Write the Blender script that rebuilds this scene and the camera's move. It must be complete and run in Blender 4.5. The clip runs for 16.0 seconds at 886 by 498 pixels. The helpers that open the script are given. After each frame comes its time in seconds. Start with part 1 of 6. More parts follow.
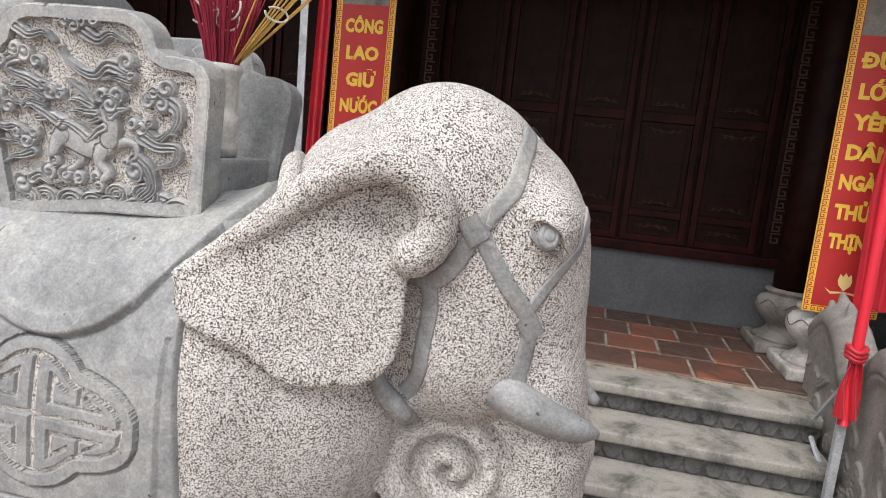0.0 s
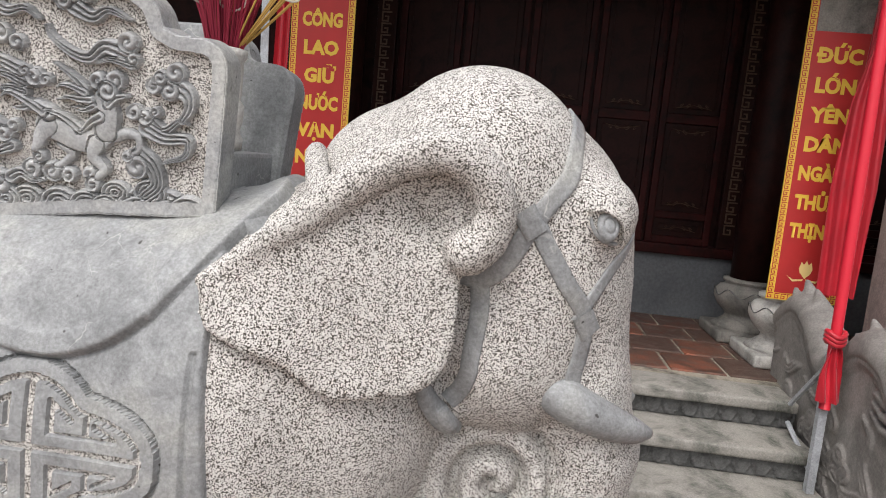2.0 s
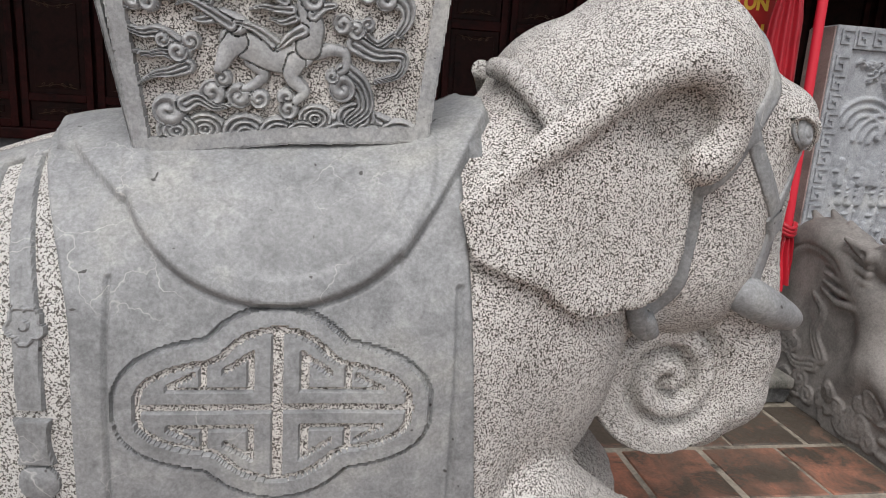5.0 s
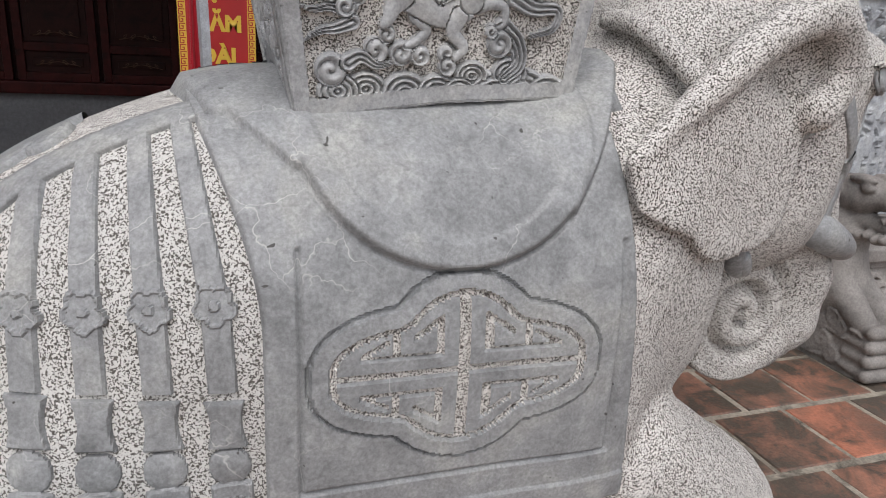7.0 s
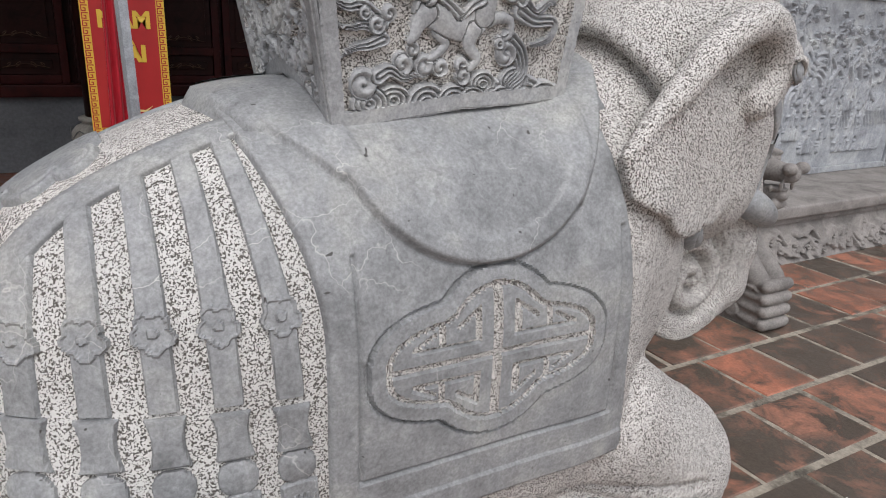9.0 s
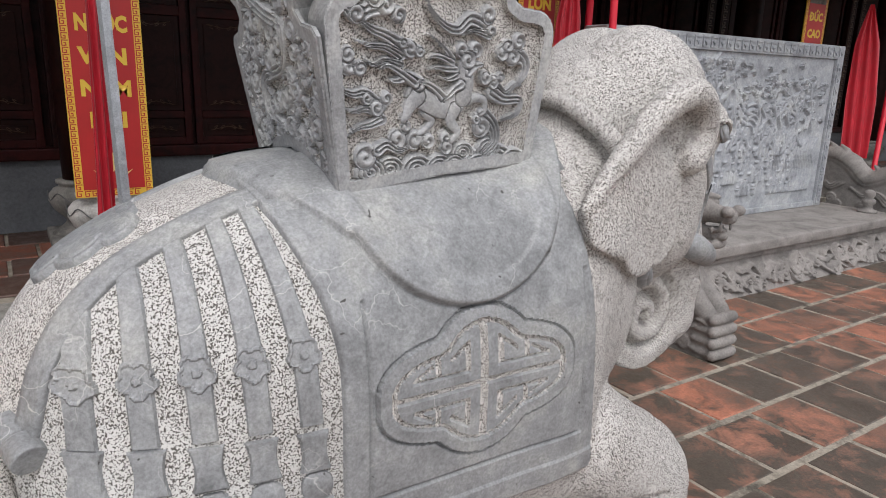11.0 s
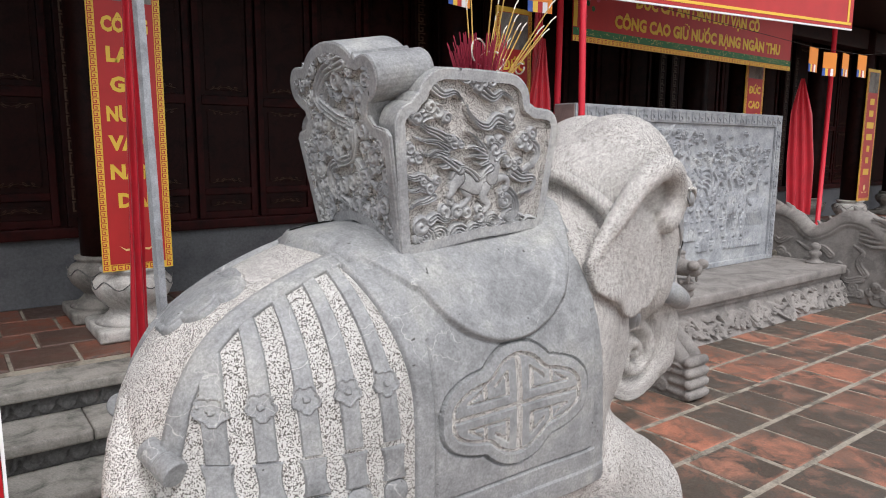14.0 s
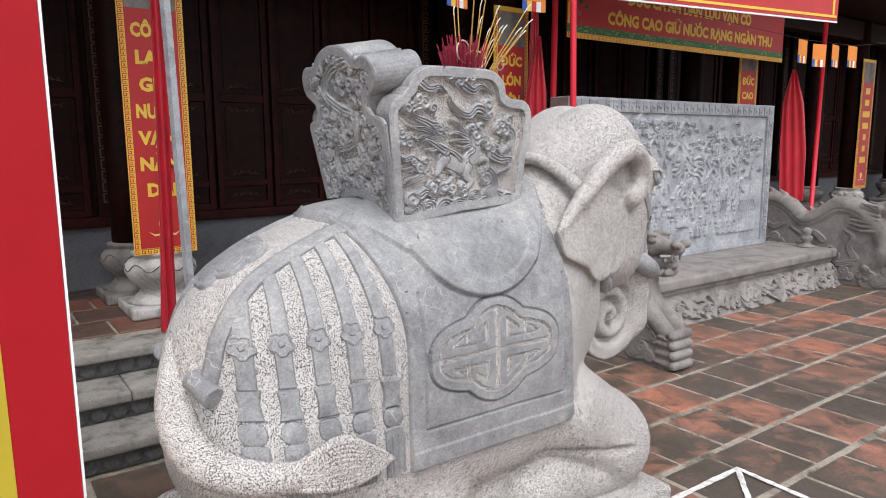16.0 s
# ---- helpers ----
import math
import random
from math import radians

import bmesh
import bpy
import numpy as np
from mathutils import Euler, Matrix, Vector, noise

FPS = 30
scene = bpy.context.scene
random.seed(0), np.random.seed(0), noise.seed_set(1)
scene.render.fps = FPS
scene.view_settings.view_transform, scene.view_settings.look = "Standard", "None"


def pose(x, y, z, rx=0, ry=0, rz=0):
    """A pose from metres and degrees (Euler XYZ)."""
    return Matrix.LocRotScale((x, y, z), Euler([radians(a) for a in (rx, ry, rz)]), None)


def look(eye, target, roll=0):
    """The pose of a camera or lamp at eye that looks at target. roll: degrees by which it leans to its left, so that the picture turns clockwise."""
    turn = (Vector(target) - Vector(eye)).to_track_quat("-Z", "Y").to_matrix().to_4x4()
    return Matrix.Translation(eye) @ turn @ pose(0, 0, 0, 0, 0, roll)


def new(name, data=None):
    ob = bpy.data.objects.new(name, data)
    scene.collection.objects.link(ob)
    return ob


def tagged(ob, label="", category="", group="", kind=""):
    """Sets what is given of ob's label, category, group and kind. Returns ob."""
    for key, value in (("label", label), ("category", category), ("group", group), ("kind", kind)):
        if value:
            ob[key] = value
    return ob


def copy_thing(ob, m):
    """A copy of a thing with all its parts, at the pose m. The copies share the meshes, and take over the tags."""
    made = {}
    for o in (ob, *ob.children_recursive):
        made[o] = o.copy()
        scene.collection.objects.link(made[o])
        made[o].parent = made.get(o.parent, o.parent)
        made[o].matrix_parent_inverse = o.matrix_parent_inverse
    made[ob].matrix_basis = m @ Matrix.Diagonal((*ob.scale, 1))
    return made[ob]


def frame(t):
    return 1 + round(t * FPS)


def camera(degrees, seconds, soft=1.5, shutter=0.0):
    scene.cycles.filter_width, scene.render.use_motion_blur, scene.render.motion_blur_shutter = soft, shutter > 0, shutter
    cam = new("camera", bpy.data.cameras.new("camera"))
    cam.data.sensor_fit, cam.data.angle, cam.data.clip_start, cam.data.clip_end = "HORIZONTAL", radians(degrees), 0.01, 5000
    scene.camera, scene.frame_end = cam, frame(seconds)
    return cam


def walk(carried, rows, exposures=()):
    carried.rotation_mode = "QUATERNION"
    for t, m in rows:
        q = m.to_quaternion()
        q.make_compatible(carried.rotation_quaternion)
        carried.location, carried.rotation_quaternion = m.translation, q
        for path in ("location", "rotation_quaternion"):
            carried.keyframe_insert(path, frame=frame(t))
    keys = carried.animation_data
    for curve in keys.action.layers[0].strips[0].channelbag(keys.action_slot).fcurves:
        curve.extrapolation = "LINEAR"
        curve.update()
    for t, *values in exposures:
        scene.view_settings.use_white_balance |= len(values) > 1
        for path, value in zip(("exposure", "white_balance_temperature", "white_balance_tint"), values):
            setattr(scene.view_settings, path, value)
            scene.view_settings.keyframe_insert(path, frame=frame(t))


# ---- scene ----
from mathutils.bvhtree import BVHTree

cam = camera(66.3, 16.0, soft=1.0)
METRES, EYE, TILT, LEAN, TURN = 3.4, 1.738, 0.0, 0.0, 12.1
ROWS = [
    (0.0, 0.0, 0.0, 0.0, 0.88, -8.58, -5.87),
    (0.5, -0.0094, 0.0024, -0.0046, -0.28, -8.35, -5.54),
    (1.0, -0.0231, 0.0115, -0.013, -1.54, -8.23, -5.33),
    (1.5, -0.0532, 0.0276, -0.0182, -3.38, -8.02, -5.29),
    (2.0, -0.0825, 0.0388, -0.0177, -5.54, -7.79, -5.11),
    (2.5, -0.1364, 0.0407, -0.0206, -9.08, -7.59, -4.88),
    (3.0, -0.1917, 0.0395, -0.0252, -12.89, -8.37, -4.63),
    (3.5, -0.2294, 0.0478, -0.0275, -14.54, -9.34, -4.35),
    (4.0, -0.2631, 0.0702, -0.04, -15.85, -10.31, -4.14),
    (6.5, -0.4642, 0.1556, -0.0432, -29.3, -16.8, -3.31),
    (7.0, -0.4938, 0.1806, -0.0416, -30.52, -17.43, -3.29),
    (7.5, -0.5196, 0.1981, -0.0421, -32.25, -18.06, -3.14),
    (8.0, -0.5551, 0.2083, -0.0416, -37.77, -18.13, -2.98),
    (8.5, -0.579, 0.212, -0.036, -40.09, -18.23, -2.82),
    (9.0, -0.5857, 0.21, -0.0274, -41.29, -18.34, -2.49),
    (11.5, -0.6759, 0.1649, -0.0024, -45.48, -13.34, -1.51),
    (12.0, -0.7017, 0.1593, 0.0032, -44.87, -12.87, -1.38),
    (12.5, -0.7319, 0.1604, 0.0076, -45.76, -11.81, -1.2),
    (13.0, -0.7592, 0.1548, 0.0118, -46.72, -9.91, -0.97),
    (13.5, -0.7741, 0.1472, 0.0102, -47.67, -8.76, -0.62),
    (14.0, -0.7898, 0.1364, 0.0071, -48.67, -8.53, -0.36),
    (14.5, -0.8019, 0.1184, 0.0045, -49.54, -8.56, -0.13),
    (15.0, -0.8311, 0.0776, -0.0027, -49.95, -8.48, 0.19),
    (15.5, -0.8581, 0.0475, -0.0023, -48.44, -8.49, 0.28),
    (16.0, -0.8627, 0.0382, -0.0042, -47.7, -8.84, 0.37),
]
EXPOSURES = [(0.0, 0.76, 6500, 12), (2.0, 0.66, 6500, 12), (4.0, 0.36, 6480, 12), (6.5, 0.22, 6380, 13), (9.0, 0.23, 6300, 13), (11.5, 0.35, 6330, 13), (13.0, 0.44, 6330, 13), (14.5, 0.54, 6300, 13), (16.0, 0.60, 6260, 14)]
walk(cam, [(t, pose(0, 0, EYE, TILT, LEAN, TURN) @ pose(METRES * x, METRES * y, METRES * z, 90 + pitch, roll, yaw)) for t, x, y, z, yaw, pitch, roll in ROWS],
     exposures=EXPOSURES)

# ---------------------------------------------------------------- light
world = bpy.data.worlds.new("overcast_sky")
scene.world = world
world.use_nodes = True
wn = world.node_tree
sky = wn.nodes.new("ShaderNodeTexSky")
sky.sky_type = 'NISHITA'
sky.sun_disc = False
sky.sun_elevation = radians(58)
sky.sun_rotation = radians(200)
sky.air_density, sky.dust_density = 1.0, 3.0
soften = wn.nodes.new("ShaderNodeHueSaturation")
soften.inputs["Saturation"].default_value = 0.22
wn.links.new(sky.outputs[0], soften.inputs["Color"])
wn.links.new(soften.outputs[0], wn.nodes["Background"].inputs[0])
wn.nodes["Background"].inputs[1].default_value = 0.15
sun_data = bpy.data.lights.new("sun", 'SUN')
sun_data.energy, sun_data.angle, sun_data.color = 1.1, radians(40), (1.0, 0.97, 0.93)
sun_ob = new("sun", sun_data)
sun_ob.matrix_world = look((-2, -4, 9), (0, 1.5, 0))


# ---------------------------------------------------------------- materials
def material(name, colour, rough=0.7, metal=0.0):
    m = bpy.data.materials.new(name)
    m.use_nodes = True
    b = m.node_tree.nodes["Principled BSDF"]
    b.inputs["Base Color"].default_value = (*colour, 1)
    b.inputs["Roughness"].default_value = rough
    b.inputs["Metallic"].default_value = metal
    return m, m.node_tree, b


def coords(nt, scale=(1, 1, 1)):
    tc = nt.nodes.new("ShaderNodeTexCoord")
    mp = nt.nodes.new("ShaderNodeMapping")
    mp.inputs["Scale"].default_value = scale
    nt.links.new(tc.outputs["Object"], mp.inputs[0])
    return mp.outputs[0]


def noise_tex(nt, vec, scale, detail=3.0, rough=0.55, distort=0.0):
    n = nt.nodes.new("ShaderNodeTexNoise")
    n.inputs["Scale"].default_value = scale
    n.inputs["Detail"].default_value = detail
    n.inputs["Roughness"].default_value = rough
    n.inputs["Distortion"].default_value = distort
    nt.links.new(vec, n.inputs["Vector"])
    return n.outputs["Fac"]


def ramp(nt, fac, stops, smooth=False):
    r = nt.nodes.new("ShaderNodeValToRGB")
    cr = r.color_ramp
    if smooth:
        cr.interpolation = 'EASE'
    while len(cr.elements) < len(stops):
        cr.elements.new(0.5)
    for e, (p, c) in zip(cr.elements, stops):
        e.position = p
        e.color = (*c, 1) if len(c) == 3 else c
    nt.links.new(fac, r.inputs[0])
    return r.outputs[0]


def mix(nt, fac, a, b, mode='MIX'):
    n = nt.nodes.new("ShaderNodeMix")
    n.data_type = 'RGBA'
    n.blend_type = mode
    for sock, v in ((n.inputs[0], fac), (n.inputs[6], a), (n.inputs[7], b)):
        if isinstance(v, (int, float)):
            sock.default_value = v
        elif isinstance(v, tuple):
            sock.default_value = (*v, 1)
        else:
            nt.links.new(v, sock)
    return n.outputs[2]


def bump(nt, b, height, strength, dist):
    n = nt.nodes.new("ShaderNodeBump")
    n.inputs["Strength"].default_value = strength
    n.inputs["Distance"].default_value = dist
    nt.links.new(height, n.inputs["Height"])
    nt.links.new(n.outputs[0], b.inputs["Normal"])


def grey(v):
    return (v, v, v)


def make_pitted(name, light, dark, scale, lo, hi):
    """Bush-hammered pale stone: dense small dark pits in a light skin."""
    m, nt, b = material(name, light, 0.9)
    v = coords(nt)
    pits = noise_tex(nt, v, scale, 2.0, 0.5, 0.6)
    clump = ramp(nt, noise_tex(nt, v, 60.0, 3.0, 0.6), [(0.25, grey(0.0)), (0.75, grey(0.09))])
    both = nt.nodes.new("ShaderNodeMath")
    both.operation = 'ADD'
    nt.links.new(pits, both.inputs[0])
    nt.links.new(clump, both.inputs[1])
    mask = ramp(nt, both.outputs[0], [(lo + 0.045, grey(0)), (hi + 0.045, grey(1))])
    broad = noise_tex(nt, v, 3.0, 4.0, 0.6)
    tone = ramp(nt, broad, [(0.3, tuple(c * 0.86 for c in light)), (0.7, light)])
    col = mix(nt, mask, dark, tone)
    nt.links.new(col, b.inputs["Base Color"])
    bump(nt, b, mask, 0.8, 0.004)
    return m


def make_smooth_stone(name, base, veins=True, rough=0.5):
    m, nt, b = material(name, base, rough)
    v = coords(nt)
    broad = noise_tex(nt, v, 4.5, 6.0, 0.62, 0.4)
    tone = ramp(nt, broad, [(0.28, tuple(c * 0.62 for c in base)), (0.50, base),
                            (0.72, (base[0] * 1.36, base[1] * 1.33, base[2] * 1.24))])
    mid = noise_tex(nt, v, 24.0, 6.0, 0.72, 0.8)
    tone = mix(nt, 0.35, tone, ramp(nt, mid, [(0.33, grey(0.15)), (0.67, grey(0.7))]), 'OVERLAY')
    chips = ramp(nt, noise_tex(nt, v, 42.0, 1.0, 0.4, 0.4), [(0.205, grey(1)), (0.225, grey(0))])
    tone = mix(nt, chips, tone, (0.07, 0.068, 0.063))
    fine = noise_tex(nt, v, 130.0, 3.0, 0.7)
    tone = mix(nt, 0.34, tone, ramp(nt, fine, [(0.35, grey(0.12)), (0.65, grey(0.6))]), 'OVERLAY')
    if veins:
        wob = nt.nodes.new("ShaderNodeTexNoise")
        wob.inputs["Scale"].default_value = 7.0
        wob.inputs["Detail"].default_value = 4.0
        nt.links.new(v, wob.inputs["Vector"])
        warp = mix(nt, 0.20, v, wob.outputs["Color"], 'ADD')
        vor = nt.nodes.new("ShaderNodeTexVoronoi")
        vor.feature = 'DISTANCE_TO_EDGE'
        vor.inputs["Scale"].default_value = 5.2
        nt.links.new(warp, vor.inputs["Vector"])
        line = ramp(nt, vor.outputs["Distance"], [(0.0, grey(1)), (0.009, grey(0))])
        patch = ramp(nt, noise_tex(nt, v, 3.5, 4.0), [(0.5, grey(0)), (0.66, grey(0.8))])
        both = nt.nodes.new("ShaderNodeMath")
        both.operation = 'MULTIPLY'
        nt.links.new(line, both.inputs[0])
        nt.links.new(patch, both.inputs[1])
        tone = mix(nt, both.outputs[0], tone, (0.62, 0.61, 0.57))
    nt.links.new(tone, b.inputs["Base Color"])
    rr = ramp(nt, broad, [(0.3, grey(rough - 0.1)), (0.7, grey(rough + 0.12))])
    nt.links.new(rr, b.inputs["Roughness"])
    bump(nt, b, fine, 0.25, 0.003)
    return m


def make_weathered(name, base, stain, scale=6.0, grain=90.0, rough=0.85, relief=0.004):
    m, nt, b = material(name, base, rough)
    v = coords(nt)
    a = noise_tex(nt, v, scale, 8.0, 0.68, 0.5)
    c = ramp(nt, a, [(0.34, stain), (0.52, base), (0.72, tuple(min(0.8, x * 1.25) for x in base))])
    g = noise_tex(nt, v, grain, 4.0, 0.7)
    c = mix(nt, 0.3, c, ramp(nt, g, [(0.35, grey(0.1)), (0.65, grey(0.65))]), 'OVERLAY')
    nt.links.new(c, b.inputs["Base Color"])
    bump(nt, b, g, 0.4, relief)
    return m


def make_tile(name, c1, c2, grime):
    """Old fired clay tiles, each with its own tone and worn, dark-stained patches."""
    m, nt, b = material(name, c1, 0.6)
    v = coords(nt)
    info = nt.nodes.new("ShaderNodeObjectInfo")
    geo = nt.nodes.new("ShaderNodeNewGeometry")
    r1 = nt.nodes.new("ShaderNodeMath")
    r1.operation = 'ADD'
    nt.links.new(info.outputs["Random"], r1.inputs[0])
    nt.links.new(geo.outputs["Random Per Island"], r1.inputs[1])
    r2 = nt.nodes.new("ShaderNodeMath")
    r2.operation = 'FRACT'
    nt.links.new(r1.outputs[0], r2.inputs[0])
    pos = nt.nodes.new("ShaderNodeVectorMath")
    pos.operation = 'ADD'
    nt.links.new(geo.outputs["Position"], pos.inputs[0])
    nt.links.new(r2.outputs[0], pos.inputs[1])
    tone = ramp(nt, r2.outputs[0], [(0.0, c2), (0.5, tuple((a + d) / 2 for a, d in zip(c1, c2))), (1.0, c1)])
    st = noise_tex(nt, pos.outputs[0], 5.5, 9.0, 0.72, 0.5)
    shift = nt.nodes.new("ShaderNodeMath")
    shift.operation = 'MULTIPLY_ADD'
    nt.links.new(r2.outputs[0], shift.inputs[0])
    shift.inputs[1].default_value = 0.22
    nt.links.new(st, shift.inputs[2])
    wet = ramp(nt, shift.outputs[0], [(0.56, grey(1)), (0.62, grey(0.55)), (0.74, grey(0))])
    col = mix(nt, wet, tone, grime)
    film = ramp(nt, noise_tex(nt, geo.outputs["Position"], 1.7, 8.0, 0.7, 0.8), [(0.42, grey(0.65)), (0.60, grey(0))])
    col = mix(nt, film, col, tuple(1.25 * g for g in grime))
    g = noise_tex(nt, pos.outputs[0], 70.0, 4.0, 0.7)
    col = mix(nt, 0.25, col, ramp(nt, g, [(0.35, grey(0.1)), (0.65, grey(0.65))]), 'OVERLAY')
    nt.links.new(col, b.inputs["Base Color"])
    nt.links.new(ramp(nt, st, [(0.35, grey(0.34)), (0.65, grey(0.7))]), b.inputs["Roughness"])
    bump(nt, b, g, 0.35, 0.003)
    return m


PITTED = make_pitted("pitted_stone", (0.755, 0.73, 0.685), (0.085, 0.075, 0.064), 285.0, 0.437, 0.497)
PITTED_PALE = make_pitted("pale_pitted_stone", (0.64, 0.63, 0.595), (0.115, 0.105, 0.092), 235.0, 0.425, 0.485)
SMOOTH = make_smooth_stone("smooth_grey_stone", (0.30, 0.308, 0.309))
CARVED = make_smooth_stone("carved_grey_stone", (0.39, 0.398, 0.400), False, 0.5)
SCREENSTONE = make_smooth_stone("screen_stone", (0.40, 0.42, 0.44), False, 0.55)
DRAGONSTONE = make_weathered("dragon_stone", (0.255, 0.238, 0.22), (0.15, 0.14, 0.13), 4.0)
STEPSTONE = make_weathered("step_stone", (0.30, 0.285, 0.255), (0.085, 0.09, 0.075), 5.0)
ROSESTONE = make_weathered("rose_stone", (0.36, 0.27, 0.245), (0.22, 0.17, 0.155), 3.0)
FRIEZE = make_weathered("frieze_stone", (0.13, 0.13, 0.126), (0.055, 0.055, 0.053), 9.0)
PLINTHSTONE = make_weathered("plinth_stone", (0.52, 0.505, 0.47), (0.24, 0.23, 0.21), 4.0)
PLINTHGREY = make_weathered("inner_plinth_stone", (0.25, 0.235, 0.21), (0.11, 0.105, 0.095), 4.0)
MORTAR = make_weathered("mortar", (0.33, 0.295, 0.235), (0.085, 0.075, 0.058), 5.0, 60.0)
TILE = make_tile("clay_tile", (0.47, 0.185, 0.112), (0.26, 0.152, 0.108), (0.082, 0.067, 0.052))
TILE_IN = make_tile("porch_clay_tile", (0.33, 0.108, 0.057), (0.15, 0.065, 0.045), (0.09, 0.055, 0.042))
DADO = make_weathered("grey_plaster", (0.115, 0.120, 0.126), (0.085, 0.088, 0.094), 2.0, 40.0, 0.8, 0.001)
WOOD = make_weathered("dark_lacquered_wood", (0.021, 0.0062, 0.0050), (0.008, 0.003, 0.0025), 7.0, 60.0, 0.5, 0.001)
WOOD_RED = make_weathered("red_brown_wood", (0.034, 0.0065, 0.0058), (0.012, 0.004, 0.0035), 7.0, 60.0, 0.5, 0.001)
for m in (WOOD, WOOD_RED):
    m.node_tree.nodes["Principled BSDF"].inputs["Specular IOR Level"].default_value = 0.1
GILT = material("dull_gilt", (0.075, 0.040, 0.020), 0.55)[0]
WHITE_PAINT = make_weathered("white_paint", (0.72, 0.71, 0.68), (0.42, 0.40, 0.36), 14.0)
YELLOW = material("yellow_print", (0.80, 0.52, 0.06), 0.5)[0]
CREAM = material("cream_print", (0.82, 0.62, 0.25), 0.5)[0]
BLACK = material("black_print", (0.02, 0.018, 0.015), 0.6)[0]
WHITE = material("white_edge", (0.8, 0.8, 0.8), 0.5)[0]
GREENPRINT = material("green_print", (0.03, 0.16, 0.06), 0.6)[0]
PINKPRINT = material("pink_print", (0.55, 0.10, 0.16), 0.6)[0]
BLUEPRINT = material("blue_print", (0.04, 0.10, 0.40), 0.6)[0]
ORANGEPRINT = material("orange_print", (0.75, 0.25, 0.03), 0.6)[0]
STEEL = make_weathered("galvanised_steel", (0.42, 0.44, 0.46), (0.28, 0.29, 0.30), 8.0, 120.0, 0.42, 0.0005)
RED_POLE = material("red_wrapped_pole", (0.62, 0.015, 0.035), 0.5)[0]
STICK_RED = material("dyed_red_incense", (0.27, 0.012, 0.035), 0.75)[0]
STICK_TAN = material("tan_incense", (0.45, 0.27, 0.06), 0.7)[0]
ASH = material("pale_ash", (0.62, 0.58, 0.50), 0.9)[0]
SAND = make_weathered("ash_sand", (0.30, 0.27, 0.23), (0.18, 0.16, 0.14), 20.0)


def make_cloth(name, c, rough=0.6, dark=0.75):
    m, nt, b = material(name, c, rough)
    v = coords(nt)
    n = noise_tex(nt, v, 6.0, 4.0, 0.6)
    nt.links.new(ramp(nt, n, [(0.3, tuple(x * dark for x in c)), (0.7, c)]), b.inputs["Base Color"])
    bump(nt, b, noise_tex(nt, v, 260.0, 2.0), 0.12, 0.001)
    b.inputs["Sheen Weight"].default_value = 0.15
    return m


RED_CLOTH = make_cloth("red_satin", (0.50, 0.008, 0.022), 0.42)
RED_PRINT = make_cloth("red_vinyl", (0.50, 0.022, 0.020), 0.5, 0.85)
RED_BOARD = make_cloth("red_board_vinyl", (0.38, 0.008, 0.014), 0.45, 0.92)
RED_BOARD.node_tree.nodes["Principled BSDF"].inputs["Specular IOR Level"].default_value = 0.15
YELLOW_BOARD = make_cloth("yellow_board_vinyl", (0.48, 0.38, 0.02), 0.45, 0.92)


# ---------------------------------------------------------------- mesh helpers
def finish(name, bm, mat, parent=None, label="", smooth=False):
    me = bpy.data.meshes.new(name)
    bm.to_mesh(me)
    bm.free()
    for m in (mat if isinstance(mat, (list, tuple)) else [mat]):
        me.materials.append(m)
    if smooth:
        me.shade_smooth()
    ob = new(name, me)
    if parent:
        ob.parent = parent
    if label:
        ob["label"] = label
    return ob


def part(name, bm, mat, parent, label="", smooth=False):
    return finish(name, bm, mat, parent, label, smooth)


def mesh_part(name, verts, faces, mat, parent=None, label="", smooth=True, slots=None):
    me = bpy.data.meshes.new(name)
    me.from_pydata(np.asarray(verts, float).tolist(), [], np.asarray(faces).tolist() if not isinstance(faces, list) else faces)
    for m in (mat if isinstance(mat, (list, tuple)) else [mat]):
        me.materials.append(m)
    if slots is not None:
        me.polygons.foreach_set("material_index", np.asarray(slots, np.int32))
    if smooth:
        me.shade_smooth()
    ob = new(name, me)
    if parent:
        ob.parent = parent
    if label:
        ob["label"] = label
    return ob


def empty(name, loc=(0, 0, 0)):
    ob = new(name)
    ob.location = loc
    ob.empty_display_size = 0.1
    return ob


def box(bm, x0, x1, y0, y1, z0, z1, bevel=0.0):
    r = bmesh.ops.create_cube(bm, size=1.0)
    vs = r["verts"]
    for v in vs:
        v.co = Vector(((x0 + x1) / 2 + v.co.x * (x1 - x0), (y0 + y1) / 2 + v.co.y * (y1 - y0),
                       (z0 + z1) / 2 + v.co.z * (z1 - z0)))
    if bevel:
        es = {e for v in vs for e in v.link_edges}
        bmesh.ops.bevel(bm, geom=list(es), offset=bevel, segments=2, affect='EDGES', profile=0.6)
    return bm


def block(x0, x1, y0, y1, z0, z1, bevel=0.0):
    return box(bmesh.new(), x0, x1, y0, y1, z0, z1, bevel)


def lathe(bm, profile, cx, cy, seg=40):
    """Turn (radius, z) pairs round the upright line through cx, cy."""
    rings = []
    for r, z in profile:
        rings.append([bm.verts.new((cx + r * math.cos(2 * math.pi * i / seg), cy + r * math.sin(2 * math.pi * i / seg), z)) for i in range(seg)])
    for a, b in zip(rings, rings[1:]):
        for i in range(seg):
            bm.faces.new((a[i], a[(i + 1) % seg], b[(i + 1) % seg], b[i]))
    bm.faces.new(list(reversed(rings[0])))
    bm.faces.new(rings[-1])
    return bm


